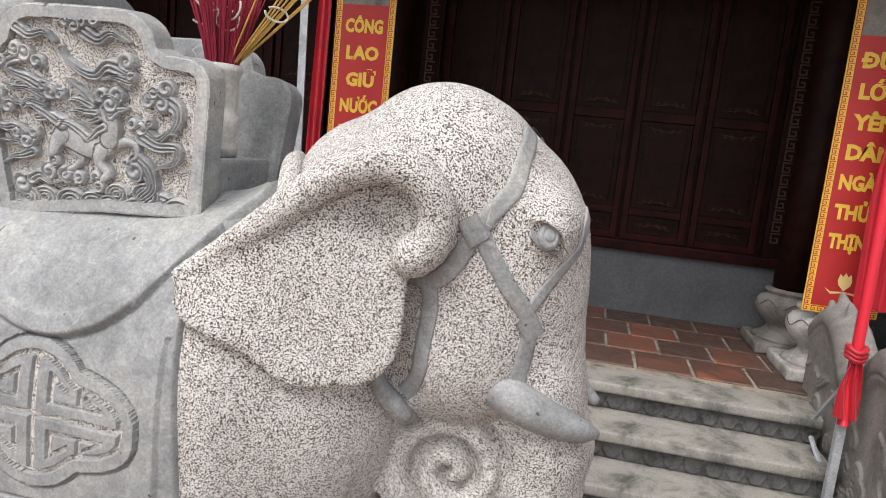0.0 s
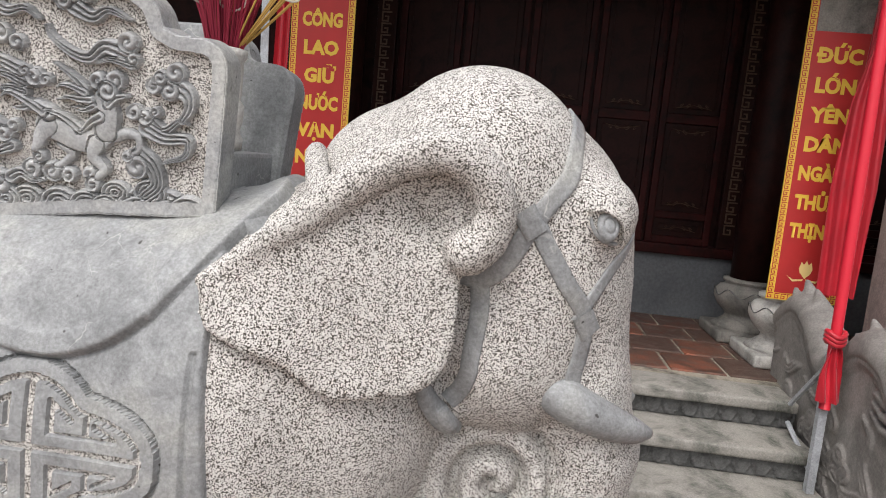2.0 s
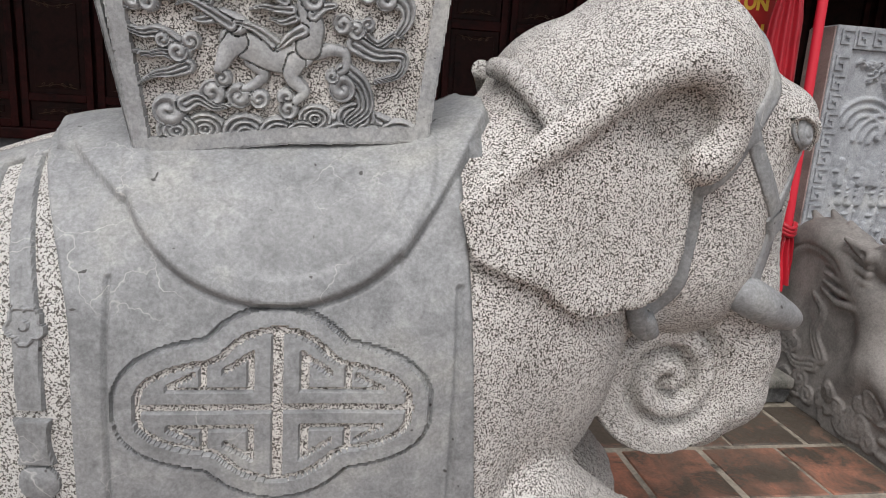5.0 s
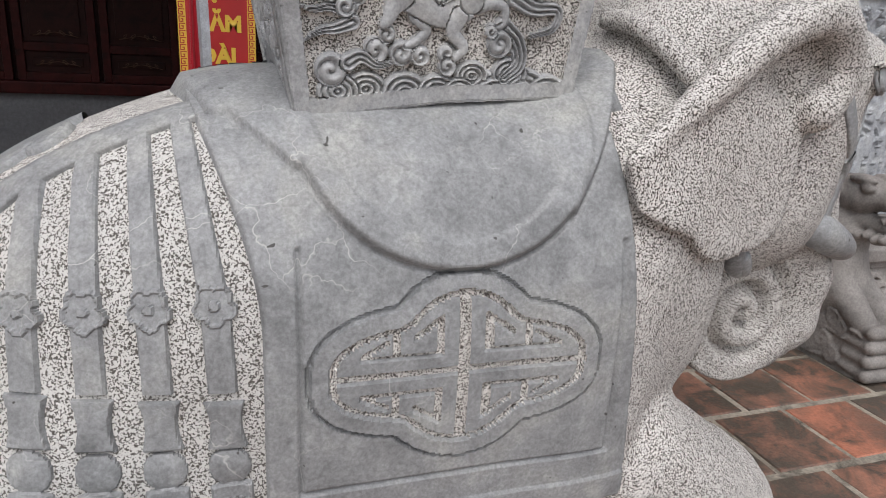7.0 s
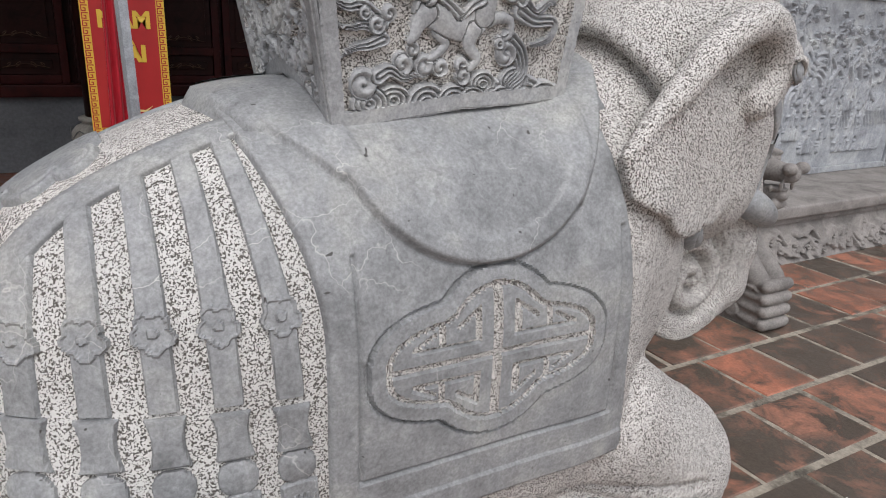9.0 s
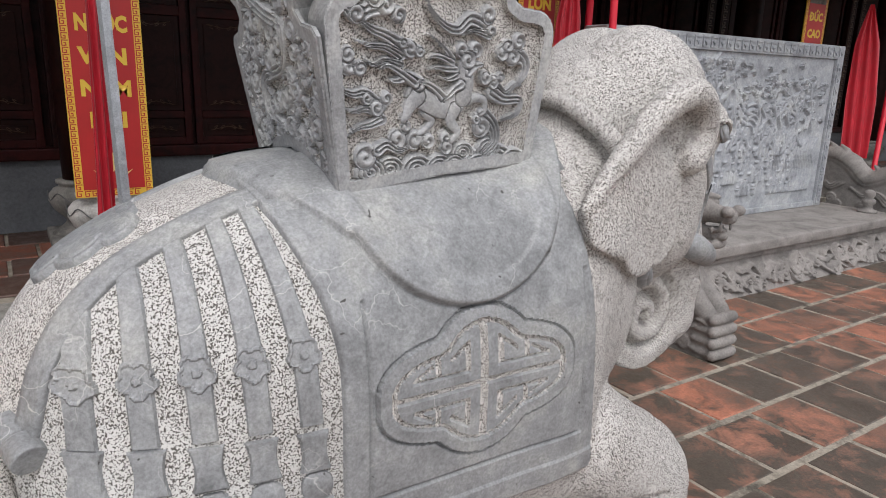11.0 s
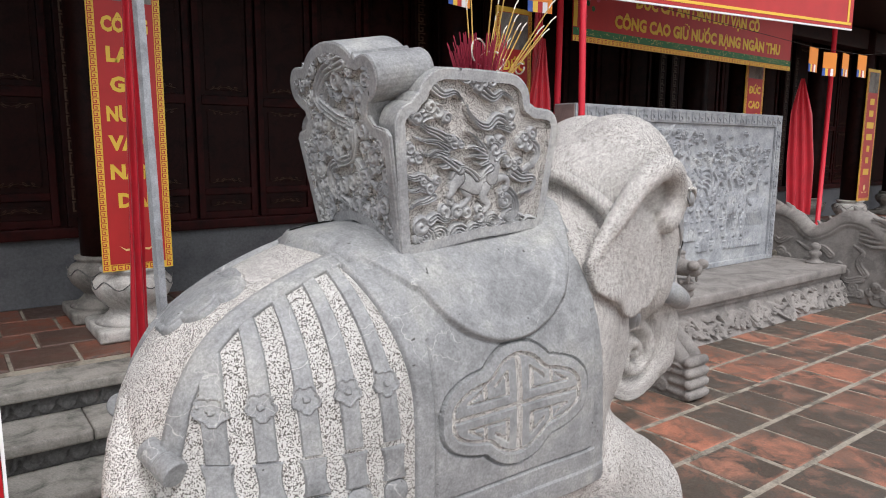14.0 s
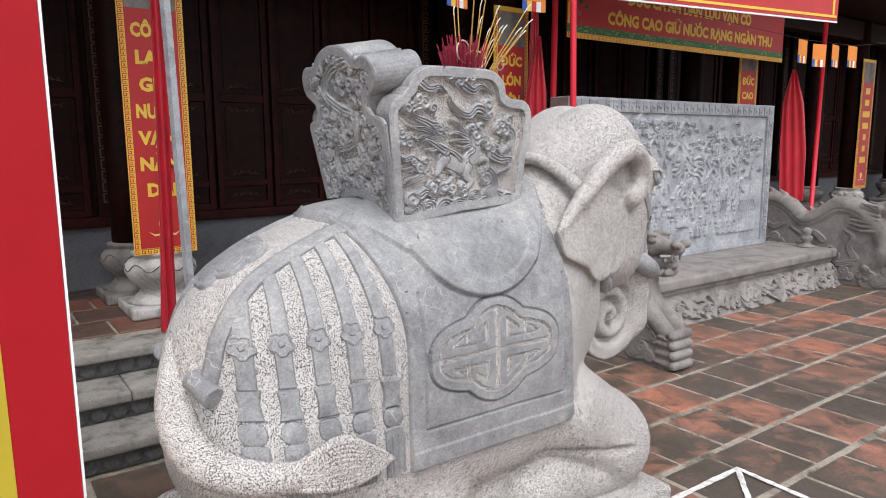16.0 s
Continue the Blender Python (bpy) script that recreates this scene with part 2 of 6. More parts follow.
def spline(pts, n):
    """Catmull-Rom through pts, n points."""
    p = np.asarray(pts, float)
    p = np.vstack([2 * p[0] - p[1], p, 2 * p[-1] - p[-2]])
    k = len(p) - 3
    out = []
    for s in np.linspace(0, k - 1e-9, n):
        i = int(s)
        t = s - i
        a, b, c, d = p[i:i + 4]
        out.append(0.5 * (2 * b + (c - a) * t + (2 * a - 5 * b + 4 * c - d) * t * t + (3 * b - 3 * c + d - a) * t ** 3))
    return np.array(out)


def tube(bm, pts, radius, seg=8, flat=1.0):
    """A swept round bar; radius a number or one per point."""
    pts = [Vector(p) for p in pts]
    rad = [radius] * len(pts) if isinstance(radius, (int, float)) else list(radius)
    rings = []
    up = Vector((0.13, 0.31, 0.94))
    for i, p in enumerate(pts):
        t = (pts[min(i + 1, len(pts) - 1)] - pts[max(i - 1, 0)]).normalized()
        a = t.cross(up)
        if a.length < 0.1:
            a = t.cross(Vector((1, 0, 0)))
        a.normalize()
        b = t.cross(a)
        rings.append([bm.verts.new(p + rad[i] * (a * math.cos(2 * math.pi * k / seg) + flat * b * math.sin(2 * math.pi * k / seg))) for k in range(seg)])
    for a, b in zip(rings, rings[1:]):
        for k in range(seg):
            bm.faces.new((a[k], a[(k + 1) % seg], b[(k + 1) % seg], b[k]))
    bm.faces.new(rings[0])
    bm.faces.new(list(reversed(rings[-1])))
    return bm


def surface_net(F, origin, h):
    """A smooth quad skin round the part of a grid where F is negative."""
    s = F < 0
    nx, ny, nz = F.shape
    c = [(i, j, k) for i in (0, 1) for j in (0, 1) for k in (0, 1)]
    cnt = sum(s[i:nx - 1 + i, j:ny - 1 + j, k:nz - 1 + k].astype(np.int8) for i, j, k in c)
    act = (cnt > 0) & (cnt < 8)
    idx = -np.ones(act.shape, np.int64)
    ii, jj, kk = np.nonzero(act)
    idx[ii, jj, kk] = np.arange(len(ii))
    acc = np.zeros((len(ii), 3))
    num = np.zeros(len(ii))
    for a in c:
        for ax in range(3):
            if a[ax]:
                continue
            b = list(a)
            b[ax] = 1
            fa = F[ii + a[0], jj + a[1], kk + a[2]]
            fb = F[ii + b[0], jj + b[1], kk + b[2]]
            cr = (fa < 0) != (fb < 0)
            t = np.where(cr, fa / np.where(cr, fa - fb, 1), 0)
            p = np.tile(np.array(a, float), (len(ii), 1))
            p[:, ax] += t
            acc += p * cr[:, None]
            num += cr
    V = (acc / num[:, None] + np.stack([ii, jj, kk], 1)) * h + np.array(origin)
    faces = []
    for ax in range(3):
        u, v = (ax + 1) % 3, (ax + 2) % 3
        sl0 = [slice(1, n - 1) for n in F.shape]
        sl1 = list(sl0)
        sl0[ax], sl1[ax] = slice(0, F.shape[ax] - 1), slice(1, F.shape[ax])
        a, b = s[tuple(sl0)], s[tuple(sl1)]
        for flip, m in ((False, a & ~b), (True, ~a & b)):
            p = np.stack(np.nonzero(m), 1)
            p[:, u] += 1
            p[:, v] += 1
            q = []
            for du, dv in ((0, 0), (-1, 0), (-1, -1), (0, -1)):
                r = p.copy()
                r[:, u] += du
                r[:, v] += dv
                q.append(idx[r[:, 0], r[:, 1], r[:, 2]])
            q = np.stack(q if not flip else q[::-1], 1)
            faces.append(q)
    return V, np.vstack(faces)


def smin(a, b, k):
    h = np.clip(0.5 + 0.5 * (b - a) / k, 0, 1)
    return b + (a - b) * h - k * h * (1 - h)


def ellip(P, c, r):
    q = [(P[i] - np.float32(c[i])) / np.float32(r[i]) for i in range(3)]
    return (np.sqrt(q[0] ** 2 + q[1] ** 2 + q[2] ** 2) - 1) * np.float32(min(r))


def capsule(P, a, b, ra, rb, wide=1.0):
    """A rounded bar from a to b; wide stretches it along y."""
    a, b = np.array(a, np.float32), np.array(b, np.float32)
    s = np.array((1, 1 / wide, 1), np.float32)
    d = (b - a) * s
    t = np.clip(sum((P[i] - a[i]) * s[i] * d[i] for i in range(3)) / float(d @ d), 0, 1)
    return np.sqrt(sum(((P[i] - a[i]) * s[i] - t * d[i]) ** 2 for i in range(3))) - (ra + (rb - ra) * t)


def poly_sd(U, V, pts):
    """Signed distance to a closed outline, negative inside."""
    p = np.asarray(pts, float)
    d = np.full(U.shape, 1e9)
    inside = np.zeros(U.shape, bool)
    for (x0, y0), (x1, y1) in zip(p, np.roll(p, -1, 0)):
        ex, ey = x1 - x0, y1 - y0
        t = np.clip(((U - x0) * ex + (V - y0) * ey) / (ex * ex + ey * ey + 1e-12), 0, 1)
        d = np.minimum(d, (U - x0 - t * ex) ** 2 + (V - y0 - t * ey) ** 2)
        cr = ((y0 <= V) != (y1 <= V)) & (U < x0 + (V - y0) * ex / (ey if abs(ey) > 1e-9 else 1e-9))
        inside ^= cr
    return np.where(inside, -1, 1) * np.sqrt(d)


def stroke(H, U, V, pts, r, high=1.0, groove=0.35):
    """Raise a rounded, center-grooved ribbon of half-width r (two numbers: it tapers) along pts into the relief H."""
    pts = np.asarray(pts, float)
    r0, r1 = r if isinstance(r, tuple) else (r, r)
    m = max(r0, r1)
    us, vs = U[:, 0], V[0, :]
    i0, i1 = np.searchsorted(us, [pts[:, 0].min() - m, pts[:, 0].max() + m])
    j0, j1 = np.searchsorted(vs, [pts[:, 1].min() - m, pts[:, 1].max() + m])
    if i1 <= i0 or j1 <= j0:
        return
    u, v, h = U[i0:i1, j0:j1], V[i0:i1, j0:j1], H[i0:i1, j0:j1]
    n = len(pts) - 1
    for k in range(n):
        (x0, y0), (x1, y1) = pts[k], pts[k + 1]
        ex, ey = x1 - x0, y1 - y0
        t = np.clip(((u - x0) * ex + (v - y0) * ey) / (ex * ex + ey * ey + 1e-12), 0, 1)
        d = np.sqrt((u - x0 - t * ex) ** 2 + (v - y0 - t * ey) ** 2)
        rr = r0 + (r1 - r0) * (k + t) / n
        q = d / rr
        prof = np.where(q < 1, np.sqrt(np.clip(1 - q ** 4, 0, 1)) * high - groove * high * np.clip(1 - q / 0.35, 0, 1), 0)
        np.maximum(h, prof, out=h)


def curl(H, U, V, cx, cy, r, turn=1, start=0.0, w=None, high=1.0, turns=1.6):
    """A spiral scroll."""
    th = np.linspace(0, turns * 2 * math.pi, 26)
    rr = r * (1 - 0.86 * th / th[-1])
    pts = np.stack([cx + rr * np.cos(start + turn * th), cy + rr * np.sin(start + turn * th)], 1)
    stroke(H, U, V, pts, (w or r * 0.26, (w or r * 0.26) * 0.7), high, 0.3)


def cloud(H, U, V, cx, cy, s, flip=1, tail=1.0, lean=0.0):
    """A scrolled cloud: three lobes and streaming tails."""
    for dx, dy, r in ((0, 0.45, 1.0), (-0.95, -0.25, 0.8), (0.9, -0.25, 0.8)):
        curl(H, U, V, cx + dx * s * flip, cy + dy * s, r * s * 0.62, flip, 1.2 * dx)
    if tail:
        for k, off in enumerate((0.0, -0.5, -1.0)):
            n = 12
            t = np.linspace(0, 1, n)
            x = cx + flip * s * (0.7 + 3.0 * tail * t * (1 - 0.15 * k))
            y = cy + s * (off - 0.2 + 0.45 * np.sin(5.2 * t + 0.8 * k) + lean * t)
            stroke(H, U, V, np.stack([x, y], 1), (s * 0.3, s * 0.08), 0.85, 0.25)


def window(U, V, x0, x1, y0, y1):
    us, vs = U[:, 0], V[0, :]
    i0, i1 = np.searchsorted(us, [x0, x1])
    j0, j1 = np.searchsorted(vs, [y0, y1])
    return slice(i0, i1), slice(j0, j1)


def scroll(H, U, V, cx, cy, r, turn=1, start=0.0, base=0.5, laps=1.6):
    """A round boss cut with a clear spiral groove; it lies over what is under it."""
    w_ = window(U, V, cx - r, cx + r, cy - r, cy + r)
    u, v = U[w_] - cx, V[w_] - cy
    if u.size == 0:
        return
    d = np.sqrt(u * u + v * v) / r
    ph = d * laps - turn * (np.arctan2(v, u) + start) / (2 * math.pi)
    ridge = np.abs(np.cos(math.pi * ph)) ** 0.8
    h = base + (1 - base) * ridge
    h = np.where(d > 0.86, base * 0.8 + 0.5 * np.clip((1 - d) / 0.14, 0, 1), h)
    H[w_] = np.where(d < 1, h, H[w_])


def swoosh(H, U, V, pts, w0, w1, lines=3, base=0.35, top=0.95):
    """A flowing tapered band of parallel ridges along pts, lying over what is under it."""
    p = spline(pts, 4 * len(pts) + 2)
    m = max(w0, w1)
    w_ = window(U, V, p[:, 0].min() - m, p[:, 0].max() + m, p[:, 1].min() - m, p[:, 1].max() + m)
    u, v = U[w_], V[w_]
    if u.size == 0:
        return
    best = np.full(u.shape, 1e9)
    sd_ = np.zeros(u.shape)
    par = np.zeros(u.shape)
    n = len(p) - 1
    for k in range(n):
        ex, ey = p[k + 1] - p[k]
        t = np.clip(((u - p[k, 0]) * ex + (v - p[k, 1]) * ey) / (ex * ex + ey * ey + 1e-12), 0, 1)
        dx, dy = u - p[k, 0] - t * ex, v - p[k, 1] - t * ey
        d = np.sqrt(dx * dx + dy * dy)
        near = d < best
        best = np.where(near, d, best)
        sd_ = np.where(near, np.sign(ex * dy - ey * dx) * d, sd_)
        par = np.where(near, (k + t) / n, par)
    wd = w0 + (w1 - w0) * par
    q_ = sd_ / wd
    h = base + (top - base) * np.abs(np.cos(math.pi * lines * (q_ + 1) / 2 + math.pi / 2)) ** 0.8
    h *= np.clip((1 - np.abs(q_)) / 0.12, 0, 1) ** 0.5
    H[w_] = np.where(best < wd, h, H[w_])


def nimbus(H, U, V, cx, cy, s, flip=1, tail=1.0, lean=0.0):
    """A carved cloud: streaming tail first, then its scrolls over it."""
    if tail:
        swoosh(H, U, V, [(cx, cy - 0.3 * s), (cx + flip * s * 1.3, cy - 0.5 * s + lean * s * 0.3), (cx + flip * s * (1.4 + 1.2 * tail), cy + 0.1 * s + lean * s), (cx + flip * s * (1.4 + 2.6 * tail), cy - 0.2 * s + lean * s * 1.6)], s * 0.55, s * 0.10, 3)
    scroll(H, U, V, cx - flip * 0.85 * s, cy - 0.30 * s, 0.62 * s, -flip, 1.0)
    scroll(H, U, V, cx + flip * 0.75 * s, cy - 0.15 * s, 0.60 * s, flip, 2.5)
    scroll(H, U, V, cx, cy + 0.42 * s, 0.72 * s, flip, 0.3)


def grid_faces(nu, nv, keep=None):
    i, j = np.meshgrid(np.arange(nu - 1), np.arange(nv - 1), indexing='ij')
    a = i * nv + j
    q = np.stack([a, a + nv, a + nv + 1, a + 1], -1)
    return q[keep] if keep is not None else q.reshape(-1, 4)


# ---------------------------------------------------------------- structure
FLOOR = 0.5            # porch height
COLS = [-5.01, -1.71, 1.59, 5.70, 9.17, 12.5]
ground = tagged(part("ground", block(-400, 400, -400, 400, -0.30, -0.004), MORTAR, None), "old grey mortar bed under the courtyard tiles", kind="structure")

porch = tagged(part("floor", block(-9, 16, 4.19, 9.0, 0.0, FLOOR - 0.012), MORTAR, None), "raised porch floor with red clay tiles", kind="structure")

# back wall: grey dado, sill beam, wall above the doors
wall_b = tagged(part("wall_north", block(-9, 16, 5.95, 6.2, FLOOR, 1.03), DADO, None), "smooth grey plastered low wall below the doors", kind="structure")
sill_b = tagged(part("trim", block(-9, 16, 5.89, 6.2, 1.034, 1.12, 0.012), WOOD_RED, None), "red-brown wooden sill beam under the doors", kind="structure")
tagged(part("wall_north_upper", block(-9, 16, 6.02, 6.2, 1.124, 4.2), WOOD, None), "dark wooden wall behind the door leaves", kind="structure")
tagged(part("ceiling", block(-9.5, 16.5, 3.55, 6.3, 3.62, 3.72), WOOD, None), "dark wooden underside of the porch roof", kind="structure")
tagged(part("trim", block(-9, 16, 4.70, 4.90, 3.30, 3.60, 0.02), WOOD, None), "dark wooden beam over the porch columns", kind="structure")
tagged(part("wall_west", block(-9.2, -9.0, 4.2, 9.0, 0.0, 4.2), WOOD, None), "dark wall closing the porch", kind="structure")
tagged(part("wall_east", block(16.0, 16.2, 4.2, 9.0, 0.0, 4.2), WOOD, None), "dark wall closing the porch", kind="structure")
roof_bm = bmesh.new()
rv = [roof_bm.verts.new(p) for p in ((-10, 3.4, 3.73), (17, 3.4, 3.73), (17, 7.5, 6.2), (-10, 7.5, 6.2), (-10, 3.4, 3.85), (17, 3.4, 3.85), (17, 7.5, 6.32), (-10, 7.5, 6.32))]
for f in ((0, 1, 2, 3), (7, 6, 5, 4), (0, 4, 5, 1), (1, 5, 6, 2), (2, 6, 7, 3), (3, 7, 4, 0)):
    roof_bm.faces.new([rv[i] for i in f])
tagged(part("roof", roof_bm, TILE_IN, None), "tiled temple roof sloping up from the eaves", kind="structure")


# door leaves
def door_leaf(x):
    w = 0.53
    d = empty("door_leaf", (x, 6.0, 1.12))
    bm = bmesh.new()
    for a, b, c, e in ((0, 0.055, 0, 2.5), (w - 0.055, w, 0, 2.5), (0.055, w - 0.055, 0, 0.06), (0.055, w - 0.055, 0.21, 0.27), (0.055, w - 0.055, 1.0, 1.08), (0.055, w - 0.055, 2.42, 2.5)):
        box(bm, a, b, -0.03, 0.02, c, e, 0.006)
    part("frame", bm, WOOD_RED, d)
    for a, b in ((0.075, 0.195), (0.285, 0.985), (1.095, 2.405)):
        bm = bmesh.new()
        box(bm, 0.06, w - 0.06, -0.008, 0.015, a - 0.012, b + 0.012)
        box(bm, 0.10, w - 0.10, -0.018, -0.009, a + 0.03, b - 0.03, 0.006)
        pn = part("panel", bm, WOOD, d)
        zs = ((a + 0.03, 1), (b - 0.03, -1)) if b - a > 0.2 else ((a + 0.035, 1),)
        for z, s in zs:
            o = bmesh.new()
            for fx in (1, -1):
                th = np.linspace(0, 4.4, 10)
                for off, r in ((0.05, 0.02), (0.105, 0.016)):
                    tube(o, [(w / 2 + fx * (off + r * math.cos(t + 1)), -0.021, z + s * (0.022 + r * 0.9 * math.sin(t))) for t in th], 0.0024, 4)
            tube(o, [(0.12, -0.021, z), (w / 2, -0.021, z + s * 0.03), (w - 0.12, -0.021, z)], 0.0024, 4)
            part("ornament", o, GILT, pn, "dull gilt carved scrolls")
    return tagged(d, "dark lacquered wooden door leaf with gilt-edged panels", "door", "porch door leaves")


first_leaf = door_leaf(COLS[1] + 0.27)
for k, (c, c2) in enumerate(zip(COLS, COLS[1:])):
    leaves = int((c2 - c - 0.45) / 0.565)
    pitch = (c2 - c - 0.50) / leaves
    for i in range(leaves):
        x = c + 0.27 + i * pitch
        if k != 1 or i:
            copy_thing(first_leaf, pose(x, 6.0, 1.12))


def key_row(bm, x, y, z, s, along, across, depth, th):
    """One turn of a Greek key as raised bars."""
    for a0, a1, b0, b1 in ((0, 1, 0.86, 1), (0.0, 0.14, 0, 0.86), (0.14, 0.72, 0, 0.14), (0.58, 0.72, 0.14, 0.56), (0.32, 0.58, 0.42, 0.56)):
        p = Vector((x, y, z)) + along * (a0 * s) + across * (b0 * s)
        q = Vector((x, y, z)) + along * (a1 * s) + across * (b1 * s) + depth * th
        box(bm, min(p.x, q.x), max(p.x, q.x), min(p.y, q.y), max(p.y, q.y), min(p.z, q.z), max(p.z, q.z))


X, Y, Z = Vector((1, 0, 0)), Vector((0, 1, 0)), Vector((0, 0, 1))


def carved_post(x):
    d = empty("door_post", (x, 5.96, 1.12))
    part("post", block(-0.085, 0.085, -0.05, 0.03, 0, 2.5, 0.008), WOOD, d)
    o = bmesh.new()
    for i in range(22):
        key_row(o, -0.045, -0.056, 0.12 + i * 0.095, 0.085, X, Z, Y, 0.005)
    part("carved_strip", o, GILT, d, "gilt key-pattern strip")
    return tagged(d, "dark wooden door post with a carved key strip", "door post", "porch door posts")


first_post = carved_post(COLS[1] - 0.13)
for c in COLS[2:]:
    copy_thing(first_post, pose(c - 0.13, 5.96, 1.12))
for c in COLS[1:]:
    copy_thing(first_post, pose(c + 0.16, 5.96, 1.12))


def porch_column(x, y, mat, label, kindname):
    d = empty("column", (x, y, FLOOR))
    bm = bmesh.new()
    box(bm, -0.27, 0.27, -0.27, 0.27, 0, 0.085, 0.02)
    lathe(bm, [(0.25, 0.085), (0.215, 0.11), (0.165, 0.15), (0.15, 0.175), (0.17, 0.20), (0.225, 0.255), (0.252, 0.315), (0.25, 0.355), (0.22, 0.395), (0.185, 0.41), (0.18, 0.425), (0.20, 0.435), (0.20, 0.455), (0.17, 0.462)], 0, 0, 48)
    cr = part("plinth", bm, mat, d, label, True)
    bm = bmesh.new()
    for k in range(8):
        a = 2 * math.pi * k / 8 + 0.25
        pts = [((0.254 + 0.002) * math.cos(a + u), (0.256) * math.sin(a + u), 0.385 - 0.055 * math.cos(u * 8) * 0.5 - 0.03) for u in np.linspace(-0.38, 0.38, 9)]
        tube(bm, [(p[0] * 0.985, p[1] * 0.985, p[2]) for p in pts], 0.004, 5)
    part("carved_petal_line", bm, FRIEZE, cr)
    bm = bmesh.new()
    lathe(bm, [(0.155, 0.462), (0.16, 1.2), (0.158, 2.2), (0.15, 3.1)], 0, 0, 36)
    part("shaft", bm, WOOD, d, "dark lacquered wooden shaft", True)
    return tagged(d, "dark wooden porch column on a carved stone vase-shaped plinth", "column", kindname)


outer = porch_column(COLS[1], 4.80, PLINTHSTONE, "pale carved stone plinth", "outer porch columns")
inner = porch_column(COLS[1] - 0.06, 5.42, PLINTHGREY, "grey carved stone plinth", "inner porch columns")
for c in [COLS[0]] + COLS[2:]:
    copy_thing(outer, pose(c, 4.80, FLOOR))
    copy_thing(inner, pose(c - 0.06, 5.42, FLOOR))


# stone steps with carved lotus friezes
def petal_relief(width, height, pitch, step=0.0095):
    nu, nv = int(width / step) + 1, 15
    U, V = np.meshgrid(np.linspace(0, width, nu), np.linspace(0, height, nv), indexing='ij')
    s = ((U / pitch) % 1 - 0.5) * 2
    t = 1 - V / height
    edge = 0.94 * np.sqrt(np.clip(1 - (t * 1.02) ** 2.4, 0, 1))
    d = np.abs(s) / np.maximum(edge, 0.05)
    h = np.where(d < 1, 0.011, 0.0) + np.where((d > 0.72) & (d < 1), 0.007, 0)
    h += 0.008 * np.exp(-((np.abs(s) - 0.32) ** 2 + (t - 0.25) ** 2) / 0.02) + 0.010 * np.exp(-(s ** 2) / 0.01 - (t - 0.55) ** 2 / 0.06)
    P = np.stack([U, -h, V], -1).reshape(-1, 3)
    return P, grid_faces(nu, nv)


def stair(x0, x1):
    for i, (z, y) in enumerate(((0.167, 3.27), (0.333, 3.57), (0.5, 3.88))):
        d = empty("stone_step", (x0, y, z))
        back = 4.19 if i == 2 else y + 0.42
        # a tread slab of three stones, with a rounded nosing
        cuts = [0, (x1 - x0) * (0.31 + 0.08 * i), (x1 - x0) * (0.70 - 0.06 * i), x1 - x0]
        for a, b in zip(cuts, cuts[1:]):
            part("tread", block(a + 0.002, b - 0.002, 0, back - y, -0.062, 0, 0.014), STEPSTONE, d, "", True)
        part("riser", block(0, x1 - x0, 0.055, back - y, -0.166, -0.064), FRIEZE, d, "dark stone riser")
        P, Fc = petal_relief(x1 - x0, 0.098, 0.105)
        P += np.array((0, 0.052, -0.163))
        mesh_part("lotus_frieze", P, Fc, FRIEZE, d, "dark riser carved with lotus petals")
        tagged(d, "worn grey stone step with lotus petals carved on its riser", "step", "stone steps to the porch")


stair(-8.5, 1.36)
stair(6.02, 15.5)


# ---------------------------------------------------------------- elephant statue
Y0 = 1.88
HG = 0.0125
gx = np.arange(-2.56, 0.36, HG, dtype=np.float32)
gy = (Y0 - 0.62 + HG * np.arange(int(0.62 / HG) + 1)).astype(np.float32)
gy[-1] = Y0
gz = np.arange(-0.02, 2.02, HG, dtype=np.float32)
P = np.meshgrid(gx, gy, gz, indexing='ij')


def prof(xs, vs, x):
    p = spline(np.stack([xs, vs], 1), 400)
    return np.interp(x, p[:, 0], p[:, 1]).astype(np.float32)


bx = [-2.40, -2.37, -2.32, -2.22, -2.10, -1.95, -1.75, -1.5, -1.2, -1.0, -0.85, -0.7, -0.55, -0.45]
w = np.maximum(prof(bx, [.02, .15, .235, .335, .395, .44, .475, .48, .48, .486, .465, .385, .28, .2], gx), 0.01)[:, None, None]
top = prof(bx, [.88, 1.03, 1.14, 1.265, 1.345, 1.415, 1.475, 1.492, 1.498, 1.525, 1.565, 1.60, 1.58, 1.5], gx)[:, None, None]
bot = prof(bx, [.72, .58, .48, .40, .35, .33, .32, .32, .35, .38, .42, .5, .65, .9], gx)[:, None, None]
hh = (top - bot) / 2
# below its middle the flank hangs almost straight, as the cloth does
hang = np.clip((gx + 1.95) / 0.2, 0, 1)[:, None, None] * np.clip((-0.80 - gx) / 0.1, 0, 1)[:, None, None]
ex = (2.3 + 2.9 * hang * (P[2] < (top + bot) / 2)).astype(np.float32)
q = ((np.abs(P[1] - Y0) / w) ** ex + (np.abs(P[2] - (top + bot) / 2) / hh) ** ex) ** (1 / ex)
E_ = (q - 1) * np.minimum(w, hh)
E_ = np.maximum(E_, np.maximum(-2.405 - P[0], P[0] + 0.45))
